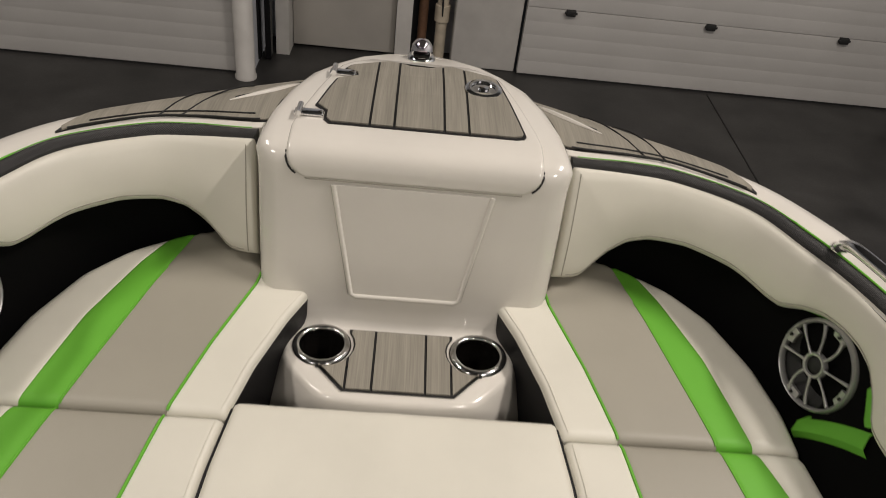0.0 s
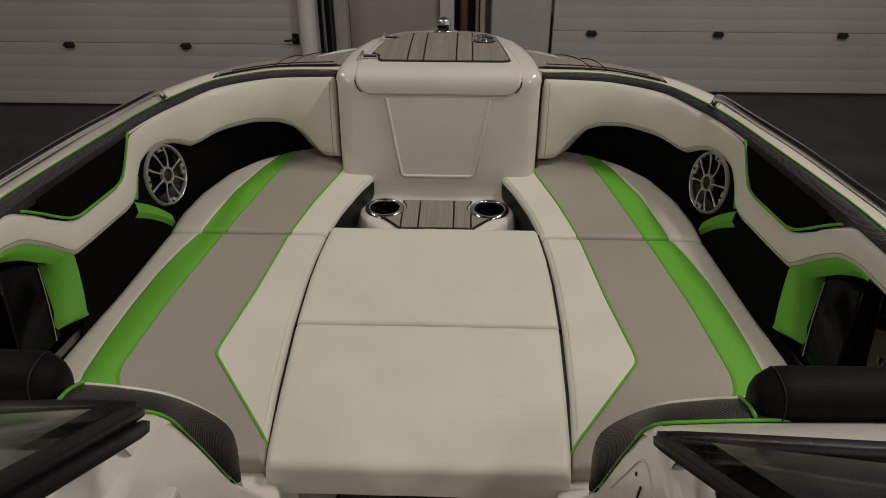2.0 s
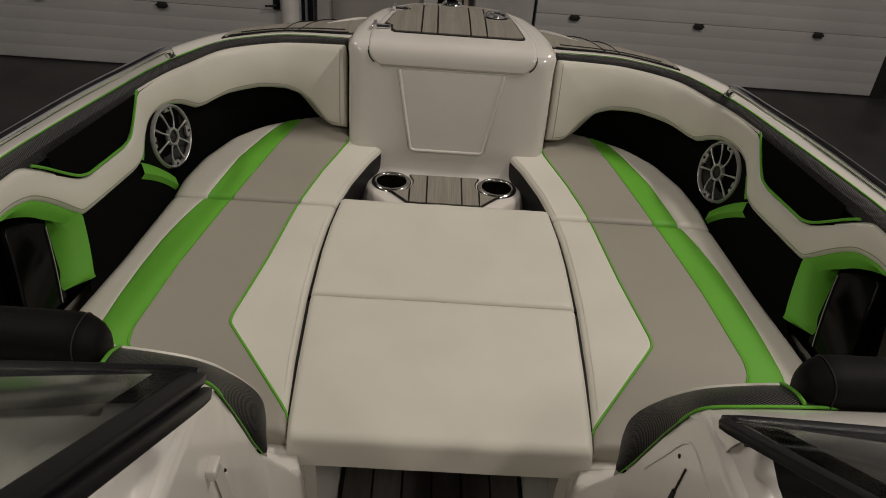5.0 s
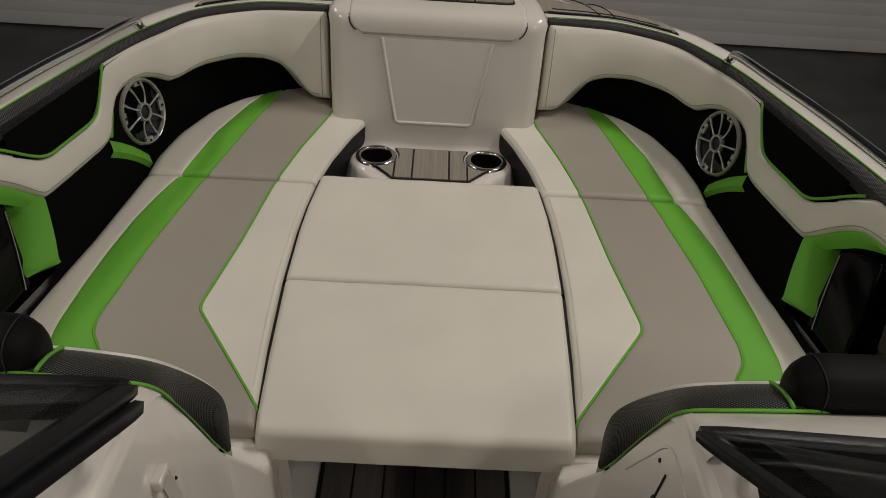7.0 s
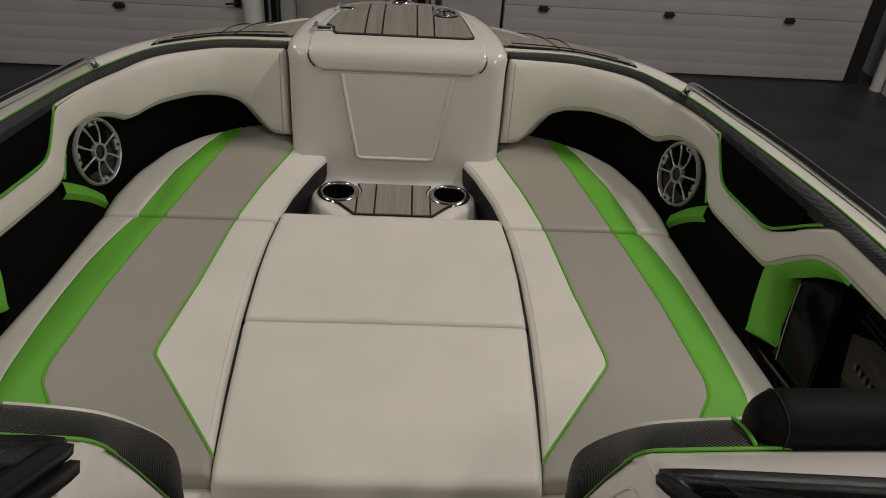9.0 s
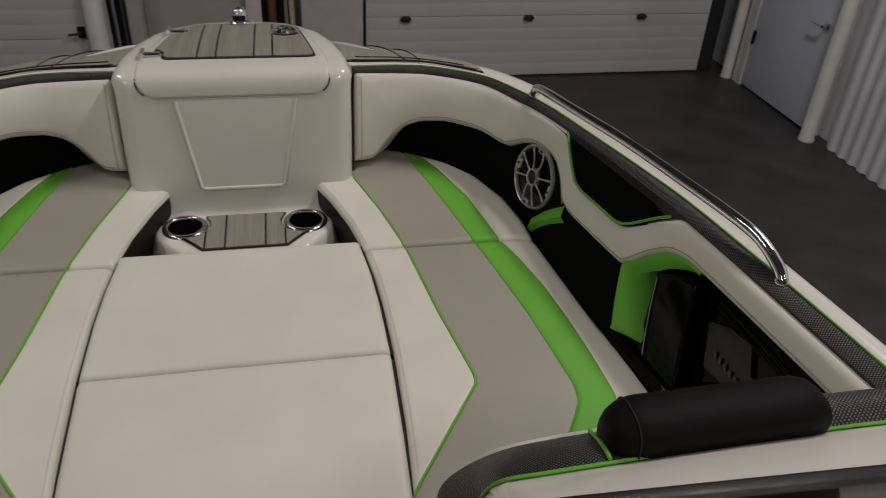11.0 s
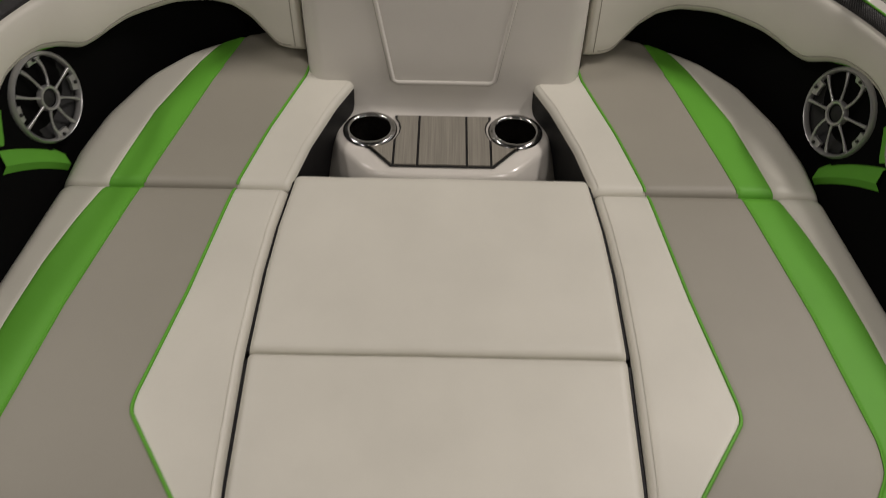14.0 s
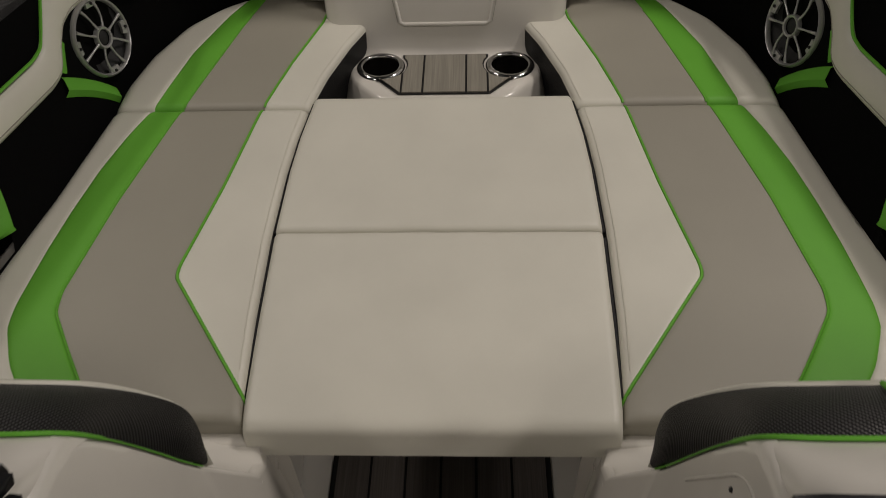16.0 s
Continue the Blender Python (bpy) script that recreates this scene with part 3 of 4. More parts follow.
LID = table([(1.89, .238), (1.985, .239), (2.03, .233), (2.2, .200), (2.30, .178), (2.345, .150), (2.37, .115)])
lid = thing("hatch_lid", (XC, 2.1, 1.67), "white gelcoat hatch lid with grey planked pad", "hatch lid")
run = [Vector(PROF[7]).lerp(Vector(PROF[8]), k / 4) for k in range(4)] + [Vector(p) for p in PROF[8:16]] + [Vector((2.33, 1.658)), Vector((2.37, 1.652))]
far = [0.0]
for k in range(1, len(run)):
    far.append(far[-1] + (run[k] - run[k - 1]).length)
rows = []
for d in (.002, .0035, .006, .010, .016, .023, .031, .040, .050, .062, .08, .12, .17, .22, .28, .34, .40, .44, .47, far[-1]):
    y, z = float(np.interp(d, far, [p.x for p in run])), float(np.interp(d, far, [p.y for p in run]))
    y2, z2 = float(np.interp(d + .008, far, [p.x for p in run])), float(np.interp(d + .008, far, [p.y for p in run]))
    y1, z1 = float(np.interp(d - .008, far, [p.x for p in run])), float(np.interp(d - .008, far, [p.y for p in run]))
    n = Vector((-(z2 - z1), y2 - y1)).normalized()
    hw = LID(y) - 1.1 * rounding(d, .045)
    lift = .0045 - rounding(d, .005)
    rows.append([Vector((XC + hw * q, y, z)) + Vector((0, n.x, n.y)) * (lift - .6 * rounding(hw * (1 - abs(q)), .006)) for q in [-1, -.99, -.975, -.95, -.9] + [-.8 + .2 * k for k in range(9)] + [.9, .95, .975, .99, 1]])
link("lid", *skirted(rows, (0, 0.006, -0.004)), GELCOAT, lid)
# thin tubes draw the shadow line in the joint round the lid
for edge in ([r[0] for r in rows[3:]], [r[-1] for r in rows[3:]]):
    link("seal", *tube([p + Vector((.0015 * (1 if p.x > XC else -1), -.0005, -.0035)) for p in edge], 0.0019, 6), CAULK, lid, "dark seal")
link("seam", *tube([p + Vector((0, -.0002, -.0032)) for p in rows[0]], 0.0011, 6), GREY_VINYL, lid, "thin grey joint")


def lid_z(y):
    return float(np.interp(y, [1.98, 2.05, 2.15, 2.25, 2.33, 2.37], [1.679, 1.679, 1.676, 1.668, 1.658, 1.652])) + 0.0048


def sliced(poly, z_at, lift):
    """A thin plank over a curved deck: the flat outline cut across into short pieces that follow the deck."""
    swap = lambda pts: [(y, x) for x, y in pts]
    ks = [1.95, 2.02, 2.06, 2.10, 2.15, 2.20, 2.25, 2.29, 2.33, 2.40]
    out = []
    for y0, y1 in zip(ks, ks[1:]):
        pl = swap(clipped(swap(poly), y0, y1))
        if len(pl) > 2:
            out.append(prism([(XC + x, y, z_at(y)) for x, y in pl], (0, 0, lift)))
    return merged(*out)


PAD = [(-.172, 1.99), (.190, 1.990), (.206, 1.995), (.210, 2.006), (.172, 2.285), (.160, 2.305), (.075, 2.352), (.05, 2.345), (.022, 2.328), (-.022, 2.328), (-.05, 2.345), (-.075, 2.352), (-.155, 2.300),
       (-.166, 2.272), (-.140, 2.25), (-.138, 2.228), (-.160, 2.215), (-.178, 2.205), (-.205, 2.06), (-.183, 2.035), (-.182, 2.003)]
link("pad_backing", *sliced(PAD, lid_z, 0.002), CAULK, lid, "black backing", False)
cuts = [-.3, -.094, -.047, .050, .098, .3]
PADI = [(x * 0.972, 2.17 + (y - 2.17) * 0.968) for x, y in PAD]
for k in range(5):
    pl = clipped(PADI, cuts[k] + .0025, cuts[k + 1] - .0025)
    link("plank", *sliced(pl, lambda y: lid_z(y) + 0.002, 0.003), PLANK, lid, "", False)
lx, ly = XC + .135, 2.205
latch = link("latch", *lathe([(.040, 0.0), (.040, 0.006), (.036, 0.009), (.028, 0.008), (.027, 0.004), (.012, 0.004), (.010, 0.008), (0, 0.009)], (lx, ly, lid_z(ly) + 0.003), (0, -0.06, 1)), CHROME, lid, "round chrome latch")
link("latch_rim", *lathe([(.040, 0.0), (.045, 0.0), (.045, 0.003), (.040, 0.003)], (lx, ly, lid_z(ly) + 0.0035), (0, -0.06, 1)), CAULK, latch, "black rim")
for x, y in ((-.212, 2.022), (-.168, 2.236)):
    h = link("hinge", *merged(rounded_box(XC + x - .028, XC + x + .028, y - .011, y + .011, lid_z(y), lid_z(y) + .009, .004), lathe([(0, -.02), (.006, -.02), (.006, .02), (0, .02)], (XC + x - .018, y, lid_z(y) + .010), (0, 1, 0), 12)), CHROME, lid, "chrome hinge")
# bow light
nl = thing("bow_light", (XC, 2.44, 1.64), "chrome domed bow navigation light on the foredeck", "navigation light")
link("base", *lathe([(0, 0), (.034, 0), (.034, .006), (.028, .012), (0, .013)], (XC, 2.435, 1.639)), CHROME, nl)
link("housing", *lathe([(.024, .008), (.026, .022), (.024, .036), (.017, .046), (.008, .050), (0, .051)], (XC, 2.435, 1.639)), CHROME, nl)
link("lens", *rounded_box(XC - .020, XC + .020, 2.405, 2.43, 1.652, 1.668, .006), GLOSS_BLACK, nl, "dark lens")

# foredeck pads
for side in (1, -1):
    dp = thing("foredeck_pad", (XC + side * .4, 2.1, 1.66), "grey foam deck pad with black lines on the foredeck", "deck pad", "foredeck pads")
    f1 = table([(1.9, .97), (5.4, .97), (5.9, .90), (6.4, .62), (6.8, .25), (7.0, .09)])
    f0 = table([(1.9, .25), (2.6, .10), (4, .06), (6.0, .10), (7.0, .07)])
    rows, brow = [], []
    for k in range(61):
        s = 1.9 + k * 5.1 / 60
        a, b = f0(s), max(f1(s), f0(s) + 0.01)
        m = 0.012 if b - a > .1 else 0.002
        rows.append([deck_at(side, s, a + m + (b - a - 2 * m) * j / 8, 0.005) for j in range(9)])
        brow.append([deck_at(side, s, a + (b - a) * j / 8, 0.0025) for j in range(9)])
    link("backing", *skirted(brow, (0, 0, -0.003)), CAULK, dp, "black edge")
    link("pad", *skirted(rows[1:-1], (0, 0, -0.003)), PLANK, dp)

    def line(pts, w):
        return tube([deck_at(side, s, f, 0.006) for s, f in pts], w, 5)
    link("groove", *line([(4.2 + k * .1, .14) for k in range(25)], .0017), CAULK, dp, "black line")
    link("groove", *line([(4.05 + k * .1, .07) for k in range(29)], .0020), CAULK, dp, "black line")
    for s0 in (5.05, 5.5):
        a, b = deck_at(side, s0 + .12, .14, .006), deck_at(side, s0 - .42, .95, .006)
        m = deck_at(side, s0 - .15, .545, .006)
        link("groove", *tube([a.lerp(b, f) + Vector((0, 0, (m.z - (a.z + b.z) / 2) * 4 * f * (1 - f))) for f in (0, .2, .4, .6, .8, 1)], .0017, 5), CAULK, dp, "black line")
        link("groove", *line([(s0 + .20 - .03 * k, .07 + .0233 * k) for k in range(4)], .0017), CAULK, dp, "black line")
    link("slash", *tube([deck_at(side, 3.7 + .12 * k, .78 - .055 * k, .006) for k in range(9)], lambda f: .001 + .005 * math.sin(math.pi * f), 6), GELCOAT, dp, "white slash")
    link("groove", *line([(3.65 + .12 * k, .84 - .055 * k) for k in range(9)], .0025), CAULK, dp, "black line")

    # grab rail
    rail = thing("grab_rail", (XC + side * .85, 1.3, 1.66), "polished stainless grab rail on the gunwale", "grab rail", "grab rails")
    P = [(.746, 1.758, 1.656), (.740, 1.735, 1.676), (.744, 1.70, 1.691), (.782, 1.56, 1.696), (.835, 1.385, 1.698), (.878, 1.21, 1.698), (.912, 1.07, 1.696), (.930, 1.000, 1.688), (.938, .945, 1.668), (.940, .922, 1.650)]
    link("tube", *tube([Vector((XC + side * x, y, z)) for x, y, z in smooth_path(P, 60)], 0.0112, 12), CHROME, rail)
    for x, y, z in (P[0], P[-1]):
        link("foot", *lathe([(0, 0), (.0145, 0), (.0145, .003), (.012, .007)], (XC + side * x, y, z - .002), n=16), CHROME, rail)

# ---- cushions ----
IN = table([(.79, .290), (.85, .297), (1.0, .3065), (1.187, .3105), (1.35, .3065), (1.45, .299), (1.541, .287), (1.66, .261), (1.78, .222), (1.853, .190), (1.865, .190), (1.88, .205), (1.92, .298), (2.05, .300)])
OUT = table([(0.737, 0.883), (0.875, 0.854), (1.068, 0.811), (1.278, 0.763), (1.541, 0.719), (1.631, 0.717), (1.742, 0.694), (1.862, 0.643), (1.939, 0.578), (2.007, 0.478), (2.026, 0.414), (2.040, 0.355)], 0.012)
PIP = table([(.737, .262), (.827, .287), (.841, .293), (1.08, .460), (1.105, .460), (1.30, .422), (1.541, .385), (1.70, .346), (1.866, .295), (1.92, .290), (2.05, .29)], 0.006)
G_IN = table([(0.737, 0.480), (0.923, 0.602), (1.005, 0.653), (1.049, 0.657), (1.269, 0.622), (1.541, 0.561), (1.694, 0.526), (1.846, 0.492), (1.968, 0.458), (2.045, 0.439)], 0.009)
G_OUT = table([(0.737, 0.579), (0.904, 0.695), (0.976, 0.727), (1.020, 0.730), (1.068, 0.726), (1.15, 0.718), (1.25, 0.704), (1.357, 0.684), (1.45, 0.658), (1.541, 0.626), (1.746, 0.587), (1.910, 0.531), (1.973, 0.501), (2.045, 0.473)], 0.009)


def seat(side, y0, y1, front):
    lab = ("white, grey and green vinyl bow seat cushion with rounded end" if front
           else "long white, grey and green vinyl bow lounge cushion with green piping")
    c = thing("seat_cushion", (XC + side * .5, (y0 + y1) / 2, 1.26), lab, "cushion", "bow seat cushions")
    ys = spread(y0, y1, 44, 0.03)

    def height(x, y):
        z = seat_z(y) - rounding(x - IN(y), 0.016) - rounding(OUT(y) - x, 0.035) * 0.9
        z -= rounding(y - y0, 0.014)
        z -= rounding(y1 - y, 0.014)
        for ln in (PIP, G_IN, G_OUT):
            d = abs(x - ln(y))
            if d < 0.007:
                z -= 0.0022 * (1 - d / 0.007) ** 2
        mid = (x - IN(y)) * (OUT(y) - x)
        return z + 0.05 * max(0.0, mid) * min(1, (y - y0) * (y1 - y) * 30)

    def strip(name, a, b, n, mat, label=""):
        rows = []
        for y in ys:
            x0, x1 = a(y), max(b(y), a(y) + 1e-4)
            fr = [0, .01, .03, .07, .13, .2] + [.2 + .6 * k / n for k in range(1, n)] + [.8, .87, .93, .97, .99, 1]
            rows.append([Vector((XC + side * (x0 + (x1 - x0) * f), y, height(x0 + (x1 - x0) * f, y))) for f in fr])
        return rows, link(name, *grid(rows), mat, c, label)

    lim = lambda ln: (lambda y: min(max(ln(y), IN(y)), OUT(y)))
    first, _ = strip("inner_panel", IN, lim(PIP), 6, WHITE_VINYL)
    strip("grey_panel", lim(PIP), lim(G_IN), 8, GREY_VINYL, "grey vinyl")
    strip("green_stripe", lim(G_IN), lim(G_OUT), 5, GREEN_VINYL, "green vinyl")
    last, _ = strip("outer_panel", lim(G_OUT), OUT, 8, WHITE_VINYL)
    yy = spread(y0 + .004 if front else .842, 1.90 if front else y1 - .004, 60)
    link("piping", *tube([Vector((XC + side * PIP(y), y, height(PIP(y), y) + 0.0018)) for y in yy], 0.0031, 6), GREEN_VINYL, c, "green piping")
    link("stitching", *tube([Vector((XC + side * (G_IN(y) - .0015), y, height(G_IN(y), y) + .002)) for y in (yy if not front else [v for v in yy if v < 1.9])], 0.0022, 5), GREEN_VINYL, c)
    # sides
    # front: charcoal runs deeper than the cushion, as painted shade over the white base
    low = [[p + Vector((0, 0, dz)) for p in (r[0] for r in first)] for dz in ((0, -.02, -.06, -.12, -.24) if front else (0, -.02, -.06, -.10))]
    if front:
        with_uv(link("side_panel", *grid(low), CARBON_DARK, c, "woven charcoal side panel"), low)
    else:
        n_end = sum(1 for y in ys if y < .845)
        bound = [r[n_end - 1:] for r in low]
        with_uv(link("side_panel", *grid(bound), CARBON_FINE, c, "woven charcoal edge binding"), bound)
        link("corner_panel", *grid([r[:n_end] for r in low]), GREY_VINYL, c, "grey vinyl")
    link("stitching", *tube([Vector((XC + side * (IN(y) + .012), y, height(IN(y) + .012, y) + .0004)) for y in (spread(y0 + .01, 1.85, 40) if front else spread(y0 + .09, y1 - .01, 50))], 0.0008, 5), WHITE_VINYL, c, "stitched seam")
    link("base", *grid([[r[-1] + Vector((0, 0, dz)) for r in last] for dz in (0, -.05, -.1)]), WHITE_VINYL, c)
    for k in (0, -1):
        pts = [Vector((XC + side * (IN(ys[k]) + (OUT(ys[k]) - IN(ys[k])) * f), ys[k], height(IN(ys[k]) + (OUT(ys[k]) - IN(ys[k])) * f, ys[k]))) for f in [0, .002, .005, .009, .014, .02, .027] + [j / 30 for j in range(1, 29)] + [.95, .97, .98, .99, 1]]
        link("end_panel", *grid([pts, [p + Vector((0, 0, -.055 if k == 0 and not front else -.1)) for p in pts]]), GREY_VINYL if k == 0 else WHITE_VINYL, c)


for side in (1, -1):
    seat(side, 1.543, 2.04, True)
    seat(side, .805, 1.539, False)

# filler cushions between the seats
FW = table([(.785, .288), (.83, .2925), (.98, .2975), (1.187, .3015), (1.35, .298), (1.45, .291), (1.556, .277)])


def filler(y0, y1, label):
    c = thing("filler_cushion", (XC, (y0 + y1) / 2, 1.27), label, "cushion", "filler cushions")
    rows = []
    for y in spread(y0, y1, 26, .04):
        w = FW(y) + 0.001
        row = []
        for q in [-1, -.996, -.985, -.965, -.94, -.91, -.87] + [-.8 + .08 * k for k in range(21)] + [.87, .91, .94, .965, .985, .996, 1]:
            x = q * w
            z = seat_z(y) + .004 - rounding(w - abs(x), .013) - rounding(y - y0, .020 if y0 < 1 else .010) - rounding(y1 - y, .016 if y1 > 1.3 else .010)
            z += .05 * (w * w - x * x) * min(1.0, (y - y0) * (y1 - y) * 25)
            z += .0012 * noise.noise(Vector((x * 9, y * 7, 3.1))) + .0016 * math.exp(-((x + .02 - .01 * math.sin(9 * y)) / .02) ** 2) * (1 if y > 1.15 else .3)
            row.append(Vector((XC + x, y, z)))
        rows.append(row)

    def down(p):
        return (0, 0, min(1.277, p[2] - .055) - p[2])
    link("cover", *skirted(rows, down), WHITE_VINYL, c)
    link("base", *boxed(XC - .24, XC + .24, y0 + .02, y1 - .01, 1.225, 1.242), CHARCOAL, c, "dark base board", False)
    for sd in (1, -1):
        link("binding", *tube([Vector((XC + sd * (FW(y) + .004), y, seat_z(y) - .016)) for y in spread(max(y0 + .006, .85), y1 - .006, 24)], .0042, 6), CHARCOAL, c, "dark edge binding")


filler(.787, 1.185, "white vinyl filler cushion overhanging the walkway")
filler(1.189, 1.572, "white vinyl filler cushion between the bow seats")

# seat bases, walkway floor
for side in (1, -1):
    V, F = grid([[Vector((XC + side * (IN(y) - .014 - .045 * (1.26 - z)), y, z)) for z in (1.235, 1.22, 1.1, .945)] for y in spread(.82, 1.535, 30)])
    link("seat_base", V, F, GELCOAT, boat, "white seat base")
    link("seat_base", *grid([[Vector((XC + side * x, y, z)) for x in (.24, .28, .4, .6, .88)] for y, z in ((.815, .945), (.815, 1.17), (.81, 1.20), (.81, 1.215), (.82, 1.22))]), GELCOAT, boat)
wf = thing("walkway_floor", (XC, .5, .94), "dark foam planked walkway floor", "deck pad")
link("sole", *boxed(XC - .30, XC + .30, -1.6, 1.75, .925, .94), GELCOAT, wf, "white sole", False)
link("backing", *boxed(XC - .215, XC + .215, -1.6, 1.6, .941, .944), CAULK, wf, "black backing", False)
for k in range(6):
    x0 = XC - .207 + k * .069
    link("plank", *boxed(x0 + .0025, x0 + .0665, -1.6, 1.59, .9445, .948), FLOOR_PLANK, wf, "", False)

# ---- padded side walls ----
Z_LOW = table([(0, 1.402), (.4, 1.402), (.55, 1.408), (.7, 1.435), (.9, 1.466), (1.2, 1.492), (1.6, 1.507), (2.3, 1.519), (3, 1.518), (3.7, 1.511), (4.0, 1.513), (4.4, 1.536), (4.8, 1.552), (5.2, 1.558), (5.5, 1.556), (5.75, 1.545), (6.0, 1.512), (6.12, 1.482), (6.3, 1.474), (7.4, 1.478), (7.5, 1.488), (8.0, 1.568), (8.2, 1.579), (8.6, 1.578), (9.6, 1.575), (10, 1.57)], .06)
Z_HIGH = table([(0, 1.637), (5.72, 1.637), (6.20, 1.548), (6.35, 1.541), (6.95, 1.541), (7.10, 1.549), (7.95, 1.637), (10, 1.637)], .04)
for side in (1, -1):
    b = thing("backrest_bolster", (XC + side * .6, 1.7, 1.40), "white vinyl padded bow backrest and side bolster", "backrest", "side bolsters")
    rows = []
    S = spread(0.0, 9.9, 150, .12)
    for s in S:
        lo, hi = Z_LOW(s), Z_HIGH(s)
        hi = max(hi, lo + .02)
        row = []
        for f in (0, .02, .06, .12, .2, .3, .42, .54, .66, .78, .88, .95, .985, 1):
            z = lo + (hi - lo) * f
            d = min(z - lo, hi - z)
            e = min(d, s * .11 + .0)
            row.append(wall_at(side, s, z, 0.004 - rounding(e, .016) + .010 * math.sin(math.pi * f) * min(1, (hi - lo) / .12)))
        rows.append(row)
    low_line = [r[0] for r in rows]

    def outward(p, side=side):
        return (side * .035, .045 if p[1] > 1.7 else .01, 0.0)
    link("cover", *skirted(rows, outward), WHITE_VINYL, b)
    # closed underside of the thick front part
    under = [[rows[k][0] + Vector((side * .035 * j / 3, .055 * j / 3, .004 * j)) for j in range(4)] for k, s in enumerate(S) if s < 4.3]
    link("underside", *grid(under), WHITE_VINYL, b)
    link("end_face", *grid([[p, p + Vector((0, .04, 0)), p + Vector((0, .1, 0))] for p in rows[0]]), WHITE_VINYL, b)
    link("seam", *tube([wall_at(side, s, Z_LOW(s) + .012, .0036 + .010 * math.sin(math.pi * .012 / (Z_HIGH(s) - Z_LOW(s))) * min(1, (Z_HIGH(s) - Z_LOW(s)) / .12)) for s in spread(.3, 9.8, 150)], .0011, 5), GREY_VINYL, b, "stitched seam")
    link("seam", *tube([wall_at(side, .22, z, .0042 + .010 * math.sin(math.pi * (z - 1.402) / .23)) for z in spread(1.412, 1.622, 16)], .0011, 5), GREY_VINYL, b, "stitched seam")
    # dark inset panel with green piping
    ip = thing("fabric_inset", (XC + side * .8, 1.35, 1.5), "black fabric inset panel edged with green piping", "inset panel", "fabric insets")
    rows = []
    for s in spread(5.74, 8.02, 40):
        lo = Z_HIGH(s) + .002
        rows.append([wall_at(side, s, lo + (1.638 - lo) * j / 6, -.008) for j in range(7)])
    link("panel", *grid(rows), BLACK_CLOTH, ip)
    link("piping", *tube([wall_at(side, s, Z_HIGH(s) + .002, .008) for s in spread(5.74, 7.80, 60)], .0034, 6), GREEN_VINYL, ip, "green piping")
    # lower black side strip behind the seat
    rows = [[wall_at(side, 5.5 + (7.45 + 4.0 * max(0, .15 * (1 - j / 6)) - 5.5) * k / 23, 1.33 + (Z_LOW(5.5 + (7.45 - 5.5) * k / 23) + .006 - 1.33) * j / 6, -.010) for j in range(7)] for k in range(24)]
    link("lower_strip", *grid(rows), BLACK_CLOTH, boat, "black fabric strip")

    # speaker
    c = wall_at(side, 5.12, 1.478, -.012)
    du = (wall_at(side, 5.3, 1.478) - wall_at(side, 4.9, 1.478)).normalized()
    dv = (wall_at(side, 5.12, 1.50) - wall_at(side, 5.12, 1.46)).normalized()
    ax = du.cross(dv).normalized()
    if ax.y > 0:
        ax = -ax
    du = dv.cross(ax).normalized()
    sp = thing("speaker", c, "round marine speaker with silver spoked grille", "speaker", "speakers")
    at3 = lambda r, a, h: c + ax * h + du * (r * math.cos(a)) + dv * (r * math.sin(a))
    R = .084
    link("cone", *lathe([(0, -.002), (.02, -.004), (.045, -.012), (.068, .002), (.076, .004), (R - .004, .002)], c, ax), RUBBER, sp, "black cone")
    link("grille_ring", *lathe([(R - .008, .008), (R - .0075, .016), (R - .004, .019), (R, .014), (R + .001, .0), (R - .001, -.004)], c, ax, 40), SILVER, sp, "silver outer ring")
    link("hub", *lathe([(.017, .016), (.018, .020), (.022, .021), (.024, .017), (.024, .010)], c, ax, 24), SILVER, sp, "silver hub ring")
    link("dust_cap", *lathe([(0, .018), (.010, .017), (.017, .013)], c, ax, 20), RUBBER, sp, "black cap")
    for k in range(8):
        a0 = k * math.pi / 4 + .25
        bend = (0.0, .30, .10, -.06)[k % 4]
        pts = [at3(.022 + (R - .031) * f, a0 + bend * f * f, .016 - .002 * f) for f in (0, .17, .33, .5, .67, .83, 1)]
        link("spoke", *tube(pts, lambda f: .0021 + .0014 * abs(f - .4) * 2, 8), SILVER, sp, "silver curved spoke")
        if k % 2 == 0:
            am = a0 + math.pi / 8 + math.pi / 4
            tab = [[at3(R - .018 + .014 * g, am + (h - 2) * .10, .013 + .004 * g) for g in (0, .5, 1)] for h in range(5)]
            link("screw_tab", *skirted(tab, tuple(-.006 * ax)), SILVER, sp, "silver tab")
            link("screw", *lathe([(0, .0185), (.003, .0185), (.0036, .016)], at3(R - .0105, am, 0), ax, 10), RUBBER, sp, "black screw")
    # green trim round the speaker
    gt = thing("speaker_trim", c, "green vinyl trim round the speaker opening", "trim", "speaker trims")
    rows = []
    for s in spread(4.35, 6.13, 40):
        z = Z_LOW(s)
        w = .013 * min(1, max(0, (s - 4.3)) * .9)
        h = min(1.0, max(0.0, (s - 5.45) / .35)) * .035
        rows.append([wall_at(side, s, z + .004, -.006), wall_at(side, s - .04 - h * .5, z - w * .5, -.008), wall_at(side, s - .08 - h, z - w, -.013)])
    link("upper_edge", *grid(rows), GREEN_VINYL, gt)
    rows = []
    for k in range(14):
        f = k / 13
        s, zt = 5.36 + .77 * f, 1.386 + .100 * f
